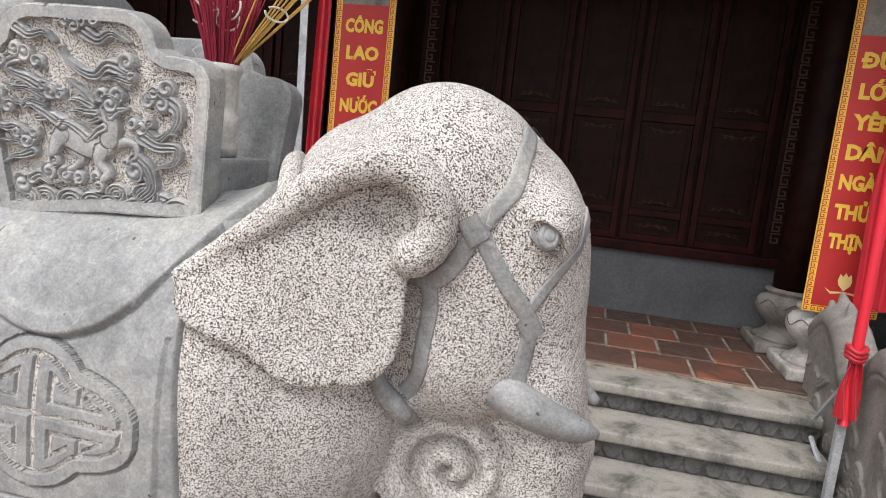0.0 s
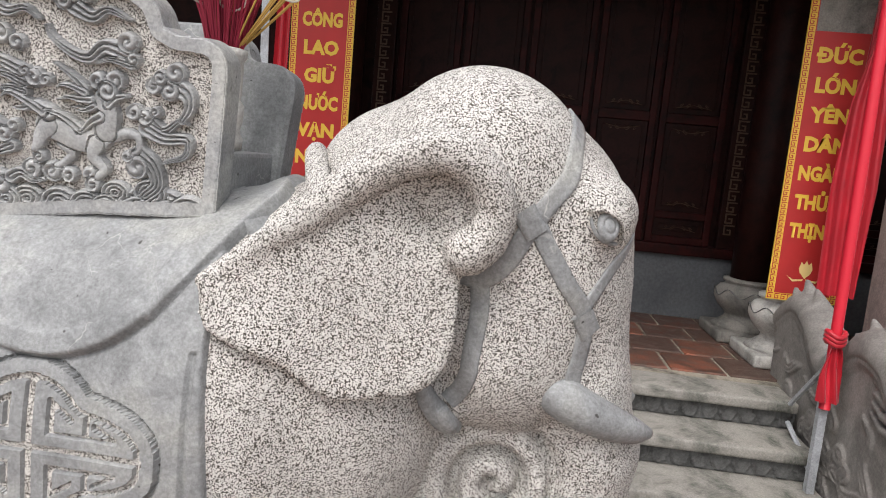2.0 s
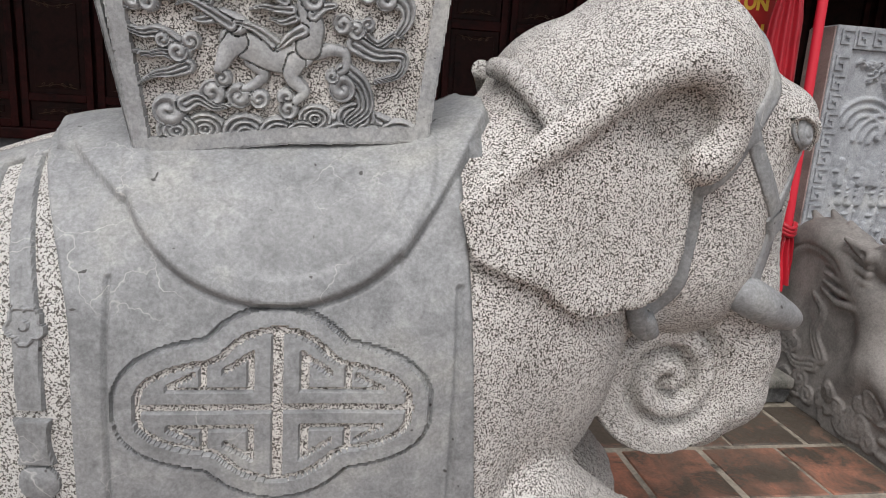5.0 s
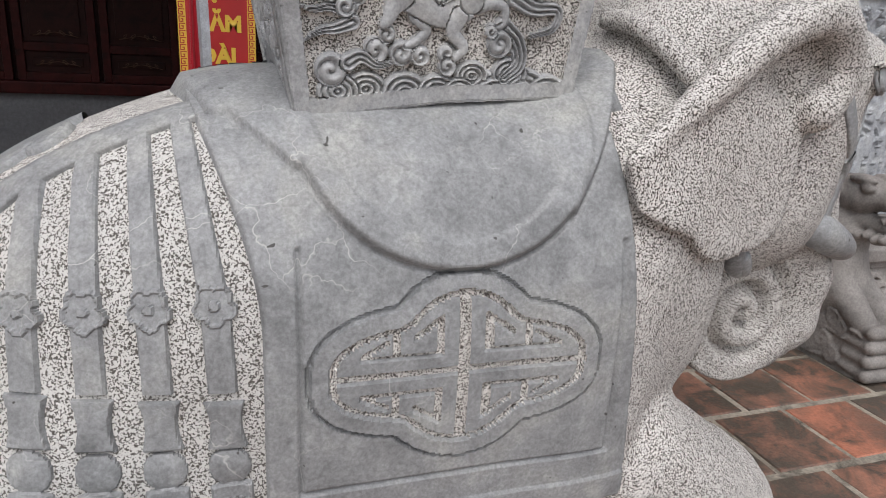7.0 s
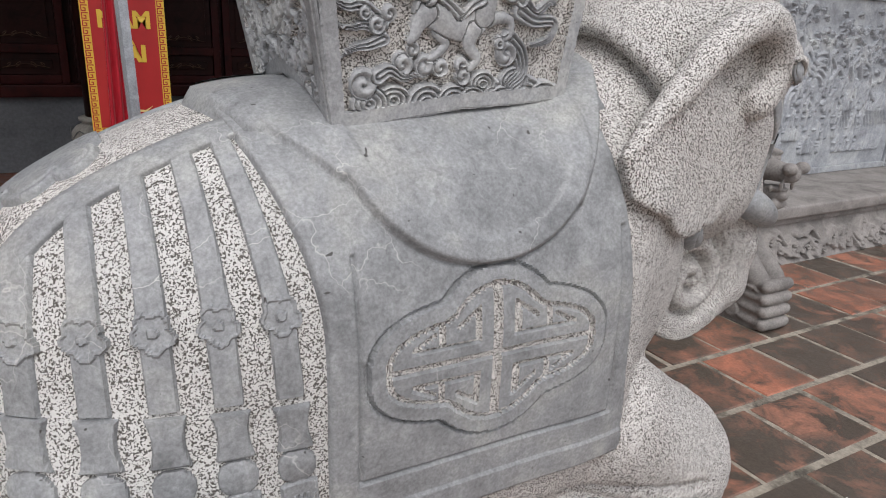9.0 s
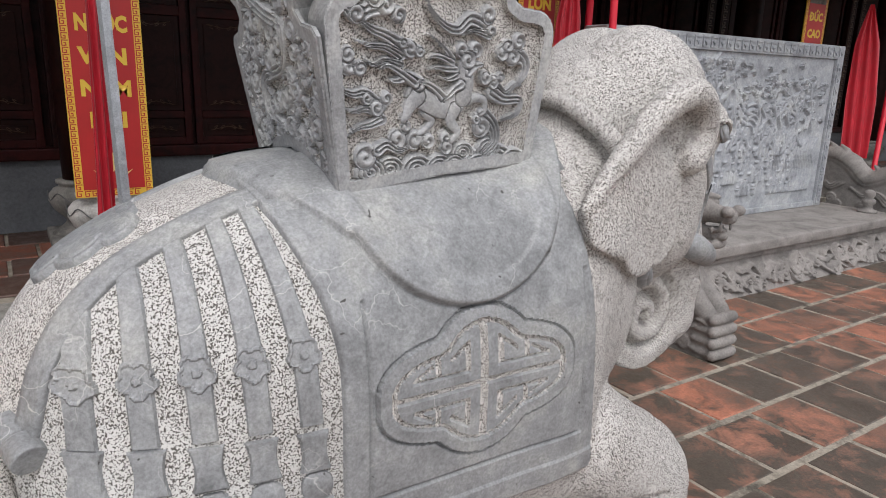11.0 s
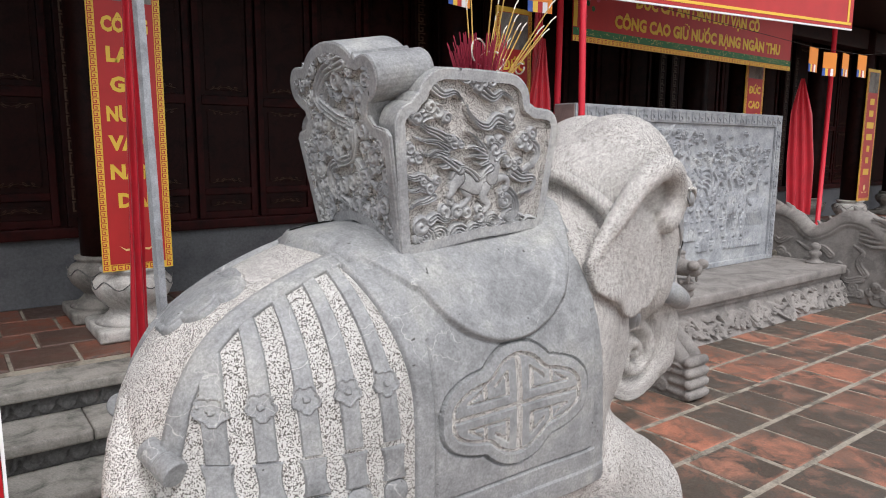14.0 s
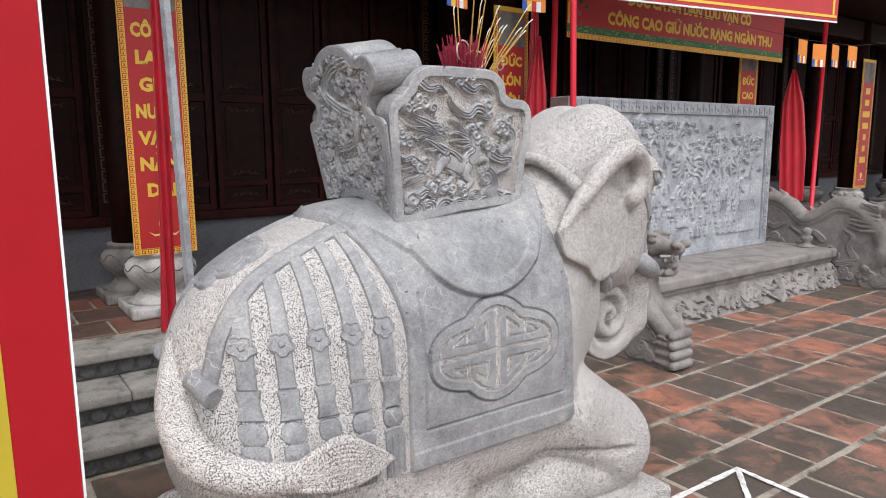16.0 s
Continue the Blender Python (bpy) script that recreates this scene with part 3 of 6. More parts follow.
# neck, skull with its two domes, face, cheeks
E_ = smin(E_, ellip(P, (-0.68, Y0, 1.32), (0.34, 0.345, 0.30)), 0.05)
E_ = smin(E_, ellip(P, (-0.69, Y0, 1.01), (0.265, 0.372, 0.44)), 0.06)
E_ = smin(E_, ellip(P, (-0.40, Y0 - 0.10, 1.61), (0.275, 0.235, 0.296)), 0.05)
E_ = smin(E_, ellip(P, (-0.56, Y0 - 0.04, 1.575), (0.27, 0.26, 0.238)), 0.04)
E_ = smin(E_, ellip(P, (-0.265, Y0, 1.44), (0.278, 0.29, 0.365)), 0.04)
E_ = smin(E_, ellip(P, (-0.118, Y0 - 0.18, 1.58), (0.10, 0.085, 0.09)), 0.05)
E_ = smin(E_, ellip(P, (-0.29, Y0, 1.21), (0.23, 0.29, 0.25)), 0.06)
# trunk, running down and rolling into a scroll
for a, b, ra, rb in (((-0.14, Y0, 1.36), (-0.105, Y0, 1.12), .155, .145), ((-0.105, Y0, 1.12), (-0.045, Y0, 0.94), .145, .13), ((-0.045, Y0, 0.94), (-0.055, Y0, 0.80), .13, .125), ((-0.055, Y0, 0.80), (-0.14, Y0, 0.71), .125, .11)):
    E_ = smin(E_, capsule(P, a, b, ra, rb, 1.35), 0.03)
rr = np.sqrt((P[0] + 0.285) ** 2 + (P[2] - 0.86) ** 2)
disc = np.maximum(rr - 0.222, np.abs(P[1] - Y0) - 0.168 + 0.25 * np.maximum(rr - 0.10, 0) ** 1.5)
th = np.arctan2(P[2] - 0.86, -(P[0] + 0.285))
sp = 0.088
phase = (rr - 0.02 + sp * (th / (2 * math.pi))) / sp
line = np.abs(phase - np.round(phase)) * sp
disc += 0.062 * np.exp(-(line / 0.017) ** 2) * np.clip((0.195 - rr) / 0.02, 0, 1)
E_ = smin(E_, disc, 0.02)
# trunk wrinkles down the front
E_ += np.where((P[0] > -0.10) & (P[2] < 1.55), 0.0022 * np.sin((P[2] + 0.5 * np.abs(P[1] - Y0)) * 230), 0)
# the trunk's own edge stands clear of its roll, and a hollow parts the roll from the throat
E_ = np.maximum(E_, -capsule(P, (-0.115, Y0 - 0.22, 1.06), (-0.125, Y0 - 0.19, 0.88), 0.022, 0.014))
E_ = np.maximum(E_, -capsule(P, (-0.485, Y0 - 0.30, 0.90), (-0.515, Y0 - 0.22, 0.72), 0.028, 0.05))
# mouth under the tusk, lower lip
E_ = smin(E_, ellip(P, (-0.42, Y0 - 0.1, 1.07), (0.09, 0.13, 0.07)), 0.03)
# legs: folded foreleg with its knee, hind leg
YN = Y0 - 0.30
E_ = smin(E_, capsule(P, (-0.78, YN + 0.03, 0.55), (-0.475, YN + 0.035, 0.305), 0.225, 0.238), 0.03)
E_ = smin(E_, capsule(P, (-0.80, YN + 0.03, 0.54), (-1.00, YN + 0.04, 0.50), 0.20, 0.16), 0.03)
E_ = smin(E_, capsule(P, (-0.46, YN, 0.215), (-0.98, YN + 0.0, 0.235), 0.16, 0.145), 0.008)
# crease where the shin folds under the thigh
fold = np.sqrt((np.maximum(np.maximum(-1.02 - P[0], P[0] + 0.50), 0)) ** 2 + (P[2] - (0.352 - 0.16 * (P[0] + 0.52))) ** 2)
E_ += np.where(P[1] < YN, 0.028 * np.exp(-(fold / 0.013) ** 2), 0).astype(np.float32)
# far foreleg behind, under the belly
E_ = smin(E_, capsule(P, (-1.26, Y0 - 0.20, 0.50), (-1.24, Y0 - 0.20, 0.16), 0.20, 0.19), 0.02)
E_ = smin(E_, ellip(P, (-1.95, Y0 - 0.24, 0.58), (0.40, 0.255, 0.42)), 0.07)
E_ = smin(E_, ellip(P, (-1.58, YN, 0.36), (0.26, 0.19, 0.20)), 0.03)
E_ = smin(E_, capsule(P, (-1.45, YN, 0.21), (-2.30, YN + 0.02, 0.24), 0.11, 0.14), 0.012)
# small scallops round the knee
rim_ = np.clip((P[0] + 0.62 - 0.35 * (0.60 - P[2])) / 0.08, 0, 1) * (P[2] < 0.60) * (P[2] > 0.16)
E_ -= 0.008 * rim_ * np.abs(np.sin(np.arctan2(P[2] - 0.305, P[0] + 0.475) * 9)) * (P[0] > -0.40)
# eye
E_ = smin(E_, ellip(P, (-0.100, Y0 - 0.252, 1.545), (0.026, 0.020, 0.028)), 0.004)
CORE = E_.copy()
# ear: a thin plate with a rolled rim
GX, GZ = np.meshgrid(gx.astype(float), gz.astype(float), indexing='ij')
ear_line = spline([(-0.965, 1.368), (-0.935, 1.275), (-0.875, 1.238), (-0.775, 1.195), (-0.705, 1.142), (-0.645, 1.118), (-0.57, 1.128), (-0.50, 1.135), (-0.445, 1.175), (-0.412, 1.235), (-0.408, 1.36), (-0.40, 1.46), (-0.35, 1.55), (-0.39, 1.66), (-0.50, 1.70), (-0.66, 1.60), (-0.81, 1.485)], 90)
sd = poly_sd(GX, GZ, ear_line)
sheet = 1.530 + 0.215 * (GX + 0.42) - 0.036 * np.exp(-((GX + 0.85) / 0.11) ** 2 - ((GZ - 1.22) / 0.10) ** 2) - 0.012 * np.exp(-((GX + 0.62) / 0.07) ** 2 - ((GZ - 1.13) / 0.07) ** 2)
sheet += 0.060 * np.exp(-((GX + 0.455) / 0.075) ** 2 - ((GZ - 1.565) / 0.075) ** 2) + 0.018 * np.exp(-((GX + 0.56) / 0.12) ** 2 - ((GZ - 1.56) / 0.09) ** 2)
sheet -= 0.006 * np.sin((GX + 0.2 * GZ) * 22) * np.clip((1.35 - GZ) / 0.2, 0, 1)
deep = P[1] - sheet[:, None, :].astype(np.float32)
plate = np.maximum(np.maximum(-deep, deep - 0.050), sd[:, None, :].astype(np.float32) + 0.25 * np.maximum(deep, 0))
E_ = np.minimum(E_, plate.astype(np.float32))
# the folded rim, a broad lip that ends in a round curl
rim = spline([(-0.955, 1.432, 1.372, .014), (-0.86, 1.456, 1.437, .027), (-0.76, 1.474, 1.512, .038), (-0.64, 1.486, 1.612, .046), (-0.54, 1.488, 1.672, .049), (-0.455, 1.494, 1.688, .049), (-0.385, 1.508, 1.655, .047), (-0.345, 1.525, 1.585, .045), (-0.358, 1.532, 1.515, .049), (-0.395, 1.532, 1.480, .056)], 30)
for a, b in zip(rim, rim[1:]):
    E_ = smin(E_, capsule(P, a[:3], b[:3], a[3], b[3]), 0.004)
# base slab
slab = np.maximum(np.maximum(np.abs(P[0] + 1.36) - 1.10, np.abs(P[1] - Y0) - 0.545), P[2] - 0.115)
E_ = np.minimum(E_, slab)

full = np.concatenate([E_, E_[:, -2::-1, :]], 1)
body_v, body_f = surface_net(full, (gx[0], gy[0], gz[0]), HG)
core_v, core_f = surface_net(np.concatenate([CORE, CORE[:, -2::-1, :]], 1), (gx[0], gy[0], gz[0]), HG)
skin = BVHTree.FromPolygons([Vector(v) for v in core_v], core_f.tolist())

stat_v, stat_f, stat_m = [body_v], [body_f], [np.zeros(len(body_f), np.int32)]
stat_s = [np.ones(len(body_f), bool)]
stat_n = len(body_v)


def add_statue(v, f, slot, mirror=True, smooth=True):
    """Join a piece (and its mirror image on the other flank) to the statue's one mesh."""
    global stat_n
    v, f = np.asarray(v, float), np.asarray(f)
    for flip in ((False, True) if mirror else (False,)):
        vv = v.copy()
        ff = f
        if flip:
            vv[:, 1] = 2 * Y0 - vv[:, 1]
            ff = f[:, ::-1]
        stat_v.append(vv)
        stat_f.append(ff + stat_n)
        stat_m.append(np.full(len(ff), slot, np.int32) if np.isscalar(slot) else np.asarray(slot, np.int32))
        stat_s.append(np.full(len(ff), smooth, bool))
        stat_n += len(vv)


def side_relief(x0, x1, z0, z1, step, height, slot=1, crisp=None):
    """A carved sheet laid on the flank: height(U, V) in metres, below zero where there is none."""
    nu, nv = int((x1 - x0) / step) + 1, int((z1 - z0) / step) + 1
    U, V = np.meshgrid(np.linspace(x0, x1, nu), np.linspace(z0, z1, nv), indexing='ij')
    H = height(U, V)
    slots = None
    if isinstance(H, tuple):
        H, slots = H
    W = np.zeros(U.shape + (3,))
    on = np.zeros(U.shape, bool)
    for i in range(nu):
        for j in range(nv):
            p, n, _, _ = skin.ray_cast(Vector((U[i, j], 0.9, V[i, j])), Vector((0, 1, 0)), 1.3)
            if p is not None:
                W[i, j] = p + n * max(H[i, j], -0.006)
                on[i, j] = n.y < -0.12
    keep = H > -0.003
    k = (keep[:-1, :-1] | keep[1:, :-1] | keep[1:, 1:] | keep[:-1, 1:]) & (on[:-1, :-1] & on[1:, :-1] & on[1:, 1:] & on[:-1, 1:])
    q = grid_faces(nu, nv).reshape(nu - 1, nv - 1, 4)[k]
    if slots is not None:
        slot = slots[:-1, :-1][k]
    flat_ = np.ones(len(q), bool) if crisp is None else crisp(U, V)[:-1, :-1][k]
    for sel in (flat_, ~flat_):
        if sel.any():
            used, inv = np.unique(q[sel], return_inverse=True)
            add_statue(W.reshape(-1, 3)[used], inv.reshape(-1, 4), slot[sel] if slots is not None else slot, True, sel is not flat_)


def edge(sd, high, soft=0.004, under=-0.006):
    """Height of a raised shape with slightly rounded edges."""
    return np.where(sd < soft, under + (high - under) * np.clip((soft - sd) / (2 * soft), 0, 1), -0.006)


def lobed(U, V, k=0.0):
    """The quatrefoil medallion's outline: wide ellipse and tall round lobe."""
    t = np.linspace(0, 2 * math.pi, 121)[:-1]
    c, s = np.abs(np.cos(t)), np.abs(np.sin(t))
    a = 1 / ((c / 0.302) ** 2.7 + (s / 0.134) ** 2.7) ** (1 / 2.7)
    b = 1 / np.sqrt((c / 0.182) ** 2 + (s / 0.192) ** 2)
    r = np.maximum(a, b)
    return poly_sd(U + 1.312, V - 0.965, np.stack([r * np.cos(t), r * np.sin(t)], 1)) - k


def emblem(U, V, H, slots):
    sd_ = lobed(U, V)
    H = np.where(np.abs(sd_ + 0.016) < 0.017, H + 0.008, H)
    H = np.where(np.abs(sd_ - 0.004) < 0.0045, H - 0.010, H)
    inside = sd_ < -0.033
    u, v = np.abs(U + 1.312), np.abs(V - 0.965)
    rough = np.zeros(U.shape, bool)
    rough |= inside & (sd_ > -0.046)
    rough |= inside & (u < 0.0105)
    rough |= inside & (v < 0.0085)
    # key hooks in each quarter
    hook = (np.abs(v - 0.038) < 0.006) & (u > 0.045) & (u < 0.205)
    hook |= (np.abs(u - 0.052) < 0.007) & (v > 0.038) & (v < 0.105)
    hook |= (np.abs((v - 0.105) + (u - 0.05) * 0.62) < 0.007) & (u > 0.045) & (u < 0.105)
    hook |= (np.abs(u - 0.138) < 0.006) & (v > 0.038) & (v < 0.082)
    hook |= (np.abs((v - 0.062) + (u - 0.165) * 0.5) < 0.006) & (u > 0.155) & (u < 0.21)
    rough |= inside & hook
    H = np.where(inside, H + 0.006, H)
    H = np.where(rough, H - 0.009, H)
    return H, np.where(rough, 2, slots)


def blanket(U, V):
    """Saddle cloth: the lower cloth with its incised frame, medallion and the half-moon flap over it."""
    rear = -1.695 - 0.095 * np.clip((V - 1.05) / 0.35, 0, 1.4) ** 1.8
    front = -0.885 - 0.045 * np.clip((V - 0.6) / 0.6, 0, 1.3)
    sd_ = np.maximum(np.maximum(rear - U, U - front), 0.585 - V)
    H = edge(sd_, 0.018)
    slots = np.ones(U.shape, np.int32)
    # lower hem a little proud, inner frame line
    H = np.where((sd_ < -0.004) & (V < 0.655 + 0.0 * U), H + 0.005, H)
    fr = np.maximum(np.maximum(-1.63 - U, U + 0.955), np.maximum(0.725 - V, V - 1.215))
    H = np.where((np.abs(fr) < 0.005) & (V < 1.21), H - 0.010, H)
    H, slots = emblem(U, V, H, slots)
    # half-moon flap
    cx, cz = -1.315, 1.475
    r = np.sqrt(((U - cx) / 0.330) ** 2 + ((V - cz) / 0.315) ** 2)
    flap = (r - 1) * 0.315
    wing = np.maximum(np.maximum(1.338 + 0.60 * np.clip(-1.625 - U, 0, 1) ** 0.92 - V, U + 1.3), -1.81 - U)
    wing = np.minimum(wing, np.maximum(np.maximum(1.255 + 1.35 * (U + 1.07) - V, -1.07 - U), U + 0.86))
    cov = np.minimum(flap, wing)
    on_ = np.clip(0.5 - cov / 0.008, 0, 1)
    on_ = on_ * on_ * (3 - 2 * on_)
    H = H + (np.maximum(0.033, H) - H) * on_
    rim = np.clip(0.5 - (np.abs(flap + 0.026) - 0.022) / 0.009, 0, 1)
    H = H + 0.005 * rim * on_ - 0.007 * np.exp(-((cov - 0.006) / 0.0032) ** 2) * (H > 0)
    return H, slots


side_relief(-1.86, -0.82, 0.56, 1.56, 0.0042, blanket, 1, lambda U, V: lobed(U, V) < 0.012)

# back cover over the spine: a saddle sheet round the body's upper half
nu, nv = 90, 50
ux = np.linspace(-1.77, -0.895, nu)
av = np.radians(np.linspace(46, 134, nv))
W = np.zeros((nu, nv, 3))
for i in range(nu):
    for j in range(nv):
        d = Vector((0, -math.cos(av[j]), math.sin(av[j])))
        lean = 0.10 * (1 - math.sin(av[j])) * (-1 if ux[i] < -1.3 else 1) * abs(ux[i] + 1.3) / 0.5
        o = Vector((ux[i] + (0.09 * math.sin(av[j]) ** 4 * (1 if i < nu / 2 else -0.4)) * -abs(ux[i] + 1.3) / 0.5, Y0, 1.15))
        p, n, _, _ = skin.ray_cast(o + d * 1.0, -d, 1.0)
        W[i, j] = (p + n * (-0.004 + 0.034 * min(1, min(i, nu - 1 - i) / 3) * min(1, min(j, nv - 1 - j)))) if p else o + d * 0.35
add_statue(W.reshape(-1, 3), grid_faces(nu, nv)[:, ::-1], 1, False)


def ribbon(pts, width, thick, slot=1, n=60, shape=None, mirror=True, drop=0.012):
    """A raised band laid on the stone along pts."""
    path = spline(pts, n)
    snap = []
    for p in path:
        loc, nor, _, _ = skin.find_nearest(Vector(p))
        snap.append((loc, nor))
    rows = []
    prof_ = [(-1.0, -drop), (-1.0, thick * 0.6), (-0.93, thick), (-0.5, thick), (0.5, thick), (0.93, thick), (1.0, thick * 0.6), (1.0, -drop)]
    nor_s = [sum((snap[max(0, min(n - 1, i + k))][1] for k in range(-3, 4)), Vector()).normalized() for i in range(n)]
    loc_s = [s_[0].copy() for s_ in snap]
    for _ in range(4):
        loc_s = [loc_s[0]] + [(loc_s[i - 1] + loc_s[i] * 2 + loc_s[i + 1]) / 4 for i in range(1, n - 1)] + [loc_s[-1]]
    for i in range(n):
        t = (loc_s[min(i + 1, n - 1)] - loc_s[max(i - 1, 0)]).normalized()
        side = t.cross(nor_s[i]).normalized()
        wd = width / 2 * (shape(i / (n - 1)) if shape else 1)
        row = []
        for a, h in prof_:
            q_ = loc_s[i] + side * (a * wd)
            l2, n2, _, _ = skin.find_nearest(q_)
            row.append(q_ + nor_s[i] * ((l2 - q_).dot(nor_s[i]) + h))
        rows.append(row)
    add_statue(np.array(rows).reshape(-1, 3), grid_faces(n, len(prof_))[:, ::-1], slot, mirror)


# flank hangings: five bands from the crupper strap, each with a flower and pendants
STRAP = [(-1.78, 1.66, 1.462), (-1.88, 1.66, 1.43), (-1.97, 1.66, 1.385), (-2.06, 1.66, 1.34), (-2.13, 1.66, 1.29), (-2.19, 1.65, 1.235), (-2.24, 1.64, 1.17), (-2.28, 1.63, 1.10), (-2.30, 1.62, 1.04), (-2.315, 1.62, 0.98)]
line_ = np.array([skin.find_nearest(Vector(p))[0][:] for p in spline(STRAP, 60)])
line_ = line_[np.argsort(line_[:, 0])]


def strap_z(U):
    return np.interp(U, line_[:, 0], line_[:, 2])


def flank(U, V):
    H = np.full(U.shape, -0.006)
    tops = [(-2.155, 1.27), (-2.07, 1.335), (-1.985, 1.385), (-1.905, 1.42), (-1.845, 1.435)]
    for i in range(5):
        xf, zf = -2.205 + i * 0.1075, 1.085 + 0.008 * i
        xt, zt = tops[i]
        zt += 0.05
        xb = xf + 0.006 * (i - 1)
        s = np.clip((zt - V) / (zt - zf), 0, 1)
        xc = np.where(V > zf, xt + (xf - xt) * s ** 0.75, xf + (xb - xf) * np.clip((zf - V) / 0.4, 0, 1))
        half = np.where(V > zf, 0.019 + 0.007 * s, 0.026)
        du = np.abs(U - xc)
        band = np.maximum(du - half, np.maximum(V - zt, 0.955 - V))
        H = np.maximum(H, edge(band, 0.012, 0.0025))
        # waisted pendant, oval bead, fringed tassel
        z1 = 0.955 - 0.004 * i
        wa = np.maximum(du - 0.036 + 0.008 * np.sin(np.clip((z1 - V) / 0.095, 0, 1) * math.pi), np.maximum(V - z1, z1 - 0.095 - V))
        H = np.maximum(H, edge(wa, 0.015, 0.0025))
        bead = (np.sqrt((du / 0.038) ** 2.4 + (np.abs(V - (z1 - 0.133)) / 0.036) ** 2.4) - 1) * 0.04
        H = np.maximum(H, np.where(bead < 0, 0.007 + 0.010 * np.sqrt(np.clip(-bead / 0.04, 0, 1)), -0.006))
        zt2 = z1 - 0.178 + 0.012 * (1 - (du / 0.05) ** 2)
        tas = np.maximum(du - 0.038, np.maximum(V - zt2, 0.60 - V))
        ridge = 0.003 * np.cos(du * 2 * math.pi / 0.013) * (V < zt2 - 0.03)
        H = np.maximum(H, edge(tas, 0.014, 0.003) + np.where(tas < -0.003, ridge, 0))
        # flower of five petals
        r = np.sqrt((U - xf) ** 2 + (V - zf) ** 2)
        a = np.arctan2(V - zf, U - xf) + 0.3
        fl = r - 0.030 - 0.009 * np.abs(np.cos(2.5 * a))
        hf = 0.0125 + 0.004 * (fl > -0.007) + np.where(r < 0.009, 0.006, -0.003 * (r < 0.013))
        H = np.maximum(H, np.where(fl < 0, hf, -0.006))
    H = np.where(V > strap_z(U), -0.006, H)
    return H


side_relief(-2.30, -1.71, 0.59, 1.50, 0.0036, flank)
# paler ground between the hangings
side_relief(-2.33, -1.69, 0.58, 1.44, 0.008, lambda U, V: np.where(V < strap_z(U), 0.0022, -0.006), 3)

# crupper strap to the rolled knob on the rump
ribbon(STRAP, 0.064, 0.014, n=90)
# scalloped cover over the croup, laid from above
nu, nv = 130, 130
U, V = np.meshgrid(np.linspace(-2.25, -2.02, nu), np.linspace(Y0 - 0.20, Y0 + 0.20, nv), indexing='ij')
t = (U + 2.25) / 0.23
side_ = np.abs(V - Y0)
sdc = np.full(U.shape, 1.0)
for cx, cy, ax, ay in ((-2.075, 0.085, 0.046, 0.052), (-2.045, 0.0, 0.030, 0.060), (-2.145, 0.05, 0.062, 0.078), (-2.205, 0.02, 0.045, 0.055), (-2.10, 0.03, 0.06, 0.08)):
    sdc = np.minimum(sdc, (np.sqrt(((U - cx) / ax) ** 2 + ((side_ - cy) / ay) ** 2) - 1) * min(ax, ay))
Hc = -0.006 + 0.020 * np.clip(0.5 - sdc / 0.008, 0, 1) - 0.004 * np.exp(-((sdc + 0.016) / 0.003) ** 2)
W = np.zeros((nu, nv, 3))
okc = np.zeros((nu, nv), bool)
for i in range(nu):
    for j in range(nv):
        p, n, _, _ = skin.ray_cast(Vector((U[i, j], V[i, j], 1.9)), Vector((0, 0, -1)), 1.5)
        if p is not None:
            W[i, j] = p + n * Hc[i, j]
            okc[i, j] = sdc[i, j] < 0.008
k = okc[:-1, :-1] & okc[1:, :-1] & okc[1:, 1:] & okc[:-1, 1:]
qf = grid_faces(nu, nv).reshape(nu - 1, nv - 1, 4)[k]
used, inv = np.unique(qf, return_inverse=True)
add_statue(W.reshape(-1, 3)[used], inv.reshape(-1, 4), 1, False)
# bridle: brow band, cheek band, nose band, throat band
ribbon([(-0.13, Y0 - 0.10, 1.86), (-0.145, 1.66, 1.76), (-0.18, 1.60, 1.66), (-0.245, 1.56, 1.56), (-0.27, 1.57, 1.52)], 0.046, 0.007)
ribbon([(-0.265, 1.57, 1.575), (-0.22, 1.57, 1.50), (-0.165, 1.58, 1.42), (-0.105, 1.62, 1.335), (-0.10, 1.63, 1.26), (-0.115, 1.63, 1.15)], 0.044, 0.007)
ribbon([(-0.27, 1.57, 1.53), (-0.31, 1.56, 1.45), (-0.37, 1.56, 1.395), (-0.43, 1.55, 1.385)], 0.046, 0.007)
ribbon([(-0.375, 1.56, 1.39), (-0.385, 1.56, 1.28), (-0.40, 1.56, 1.17), (-0.425, 1.58, 1.10)], 0.046, 0.007)
ribbon([(-0.12, 1.60, 1.32), (-0.09, 1.66, 1.42), (-0.02, 1.74, 1.53), (0.02, Y0, 1.62)], 0.03, 0.006)
# square bosses where the bands cross
for c in ((-0.262, 1.55, 1.550), (-0.098, 1.62, 1.318)):
    ribbon([(c[0] - 0.02, c[1], c[2] + 0.028), c, (c[0] + 0.02, c[1], c[2] - 0.028)], 0.056, 0.012, n=10)
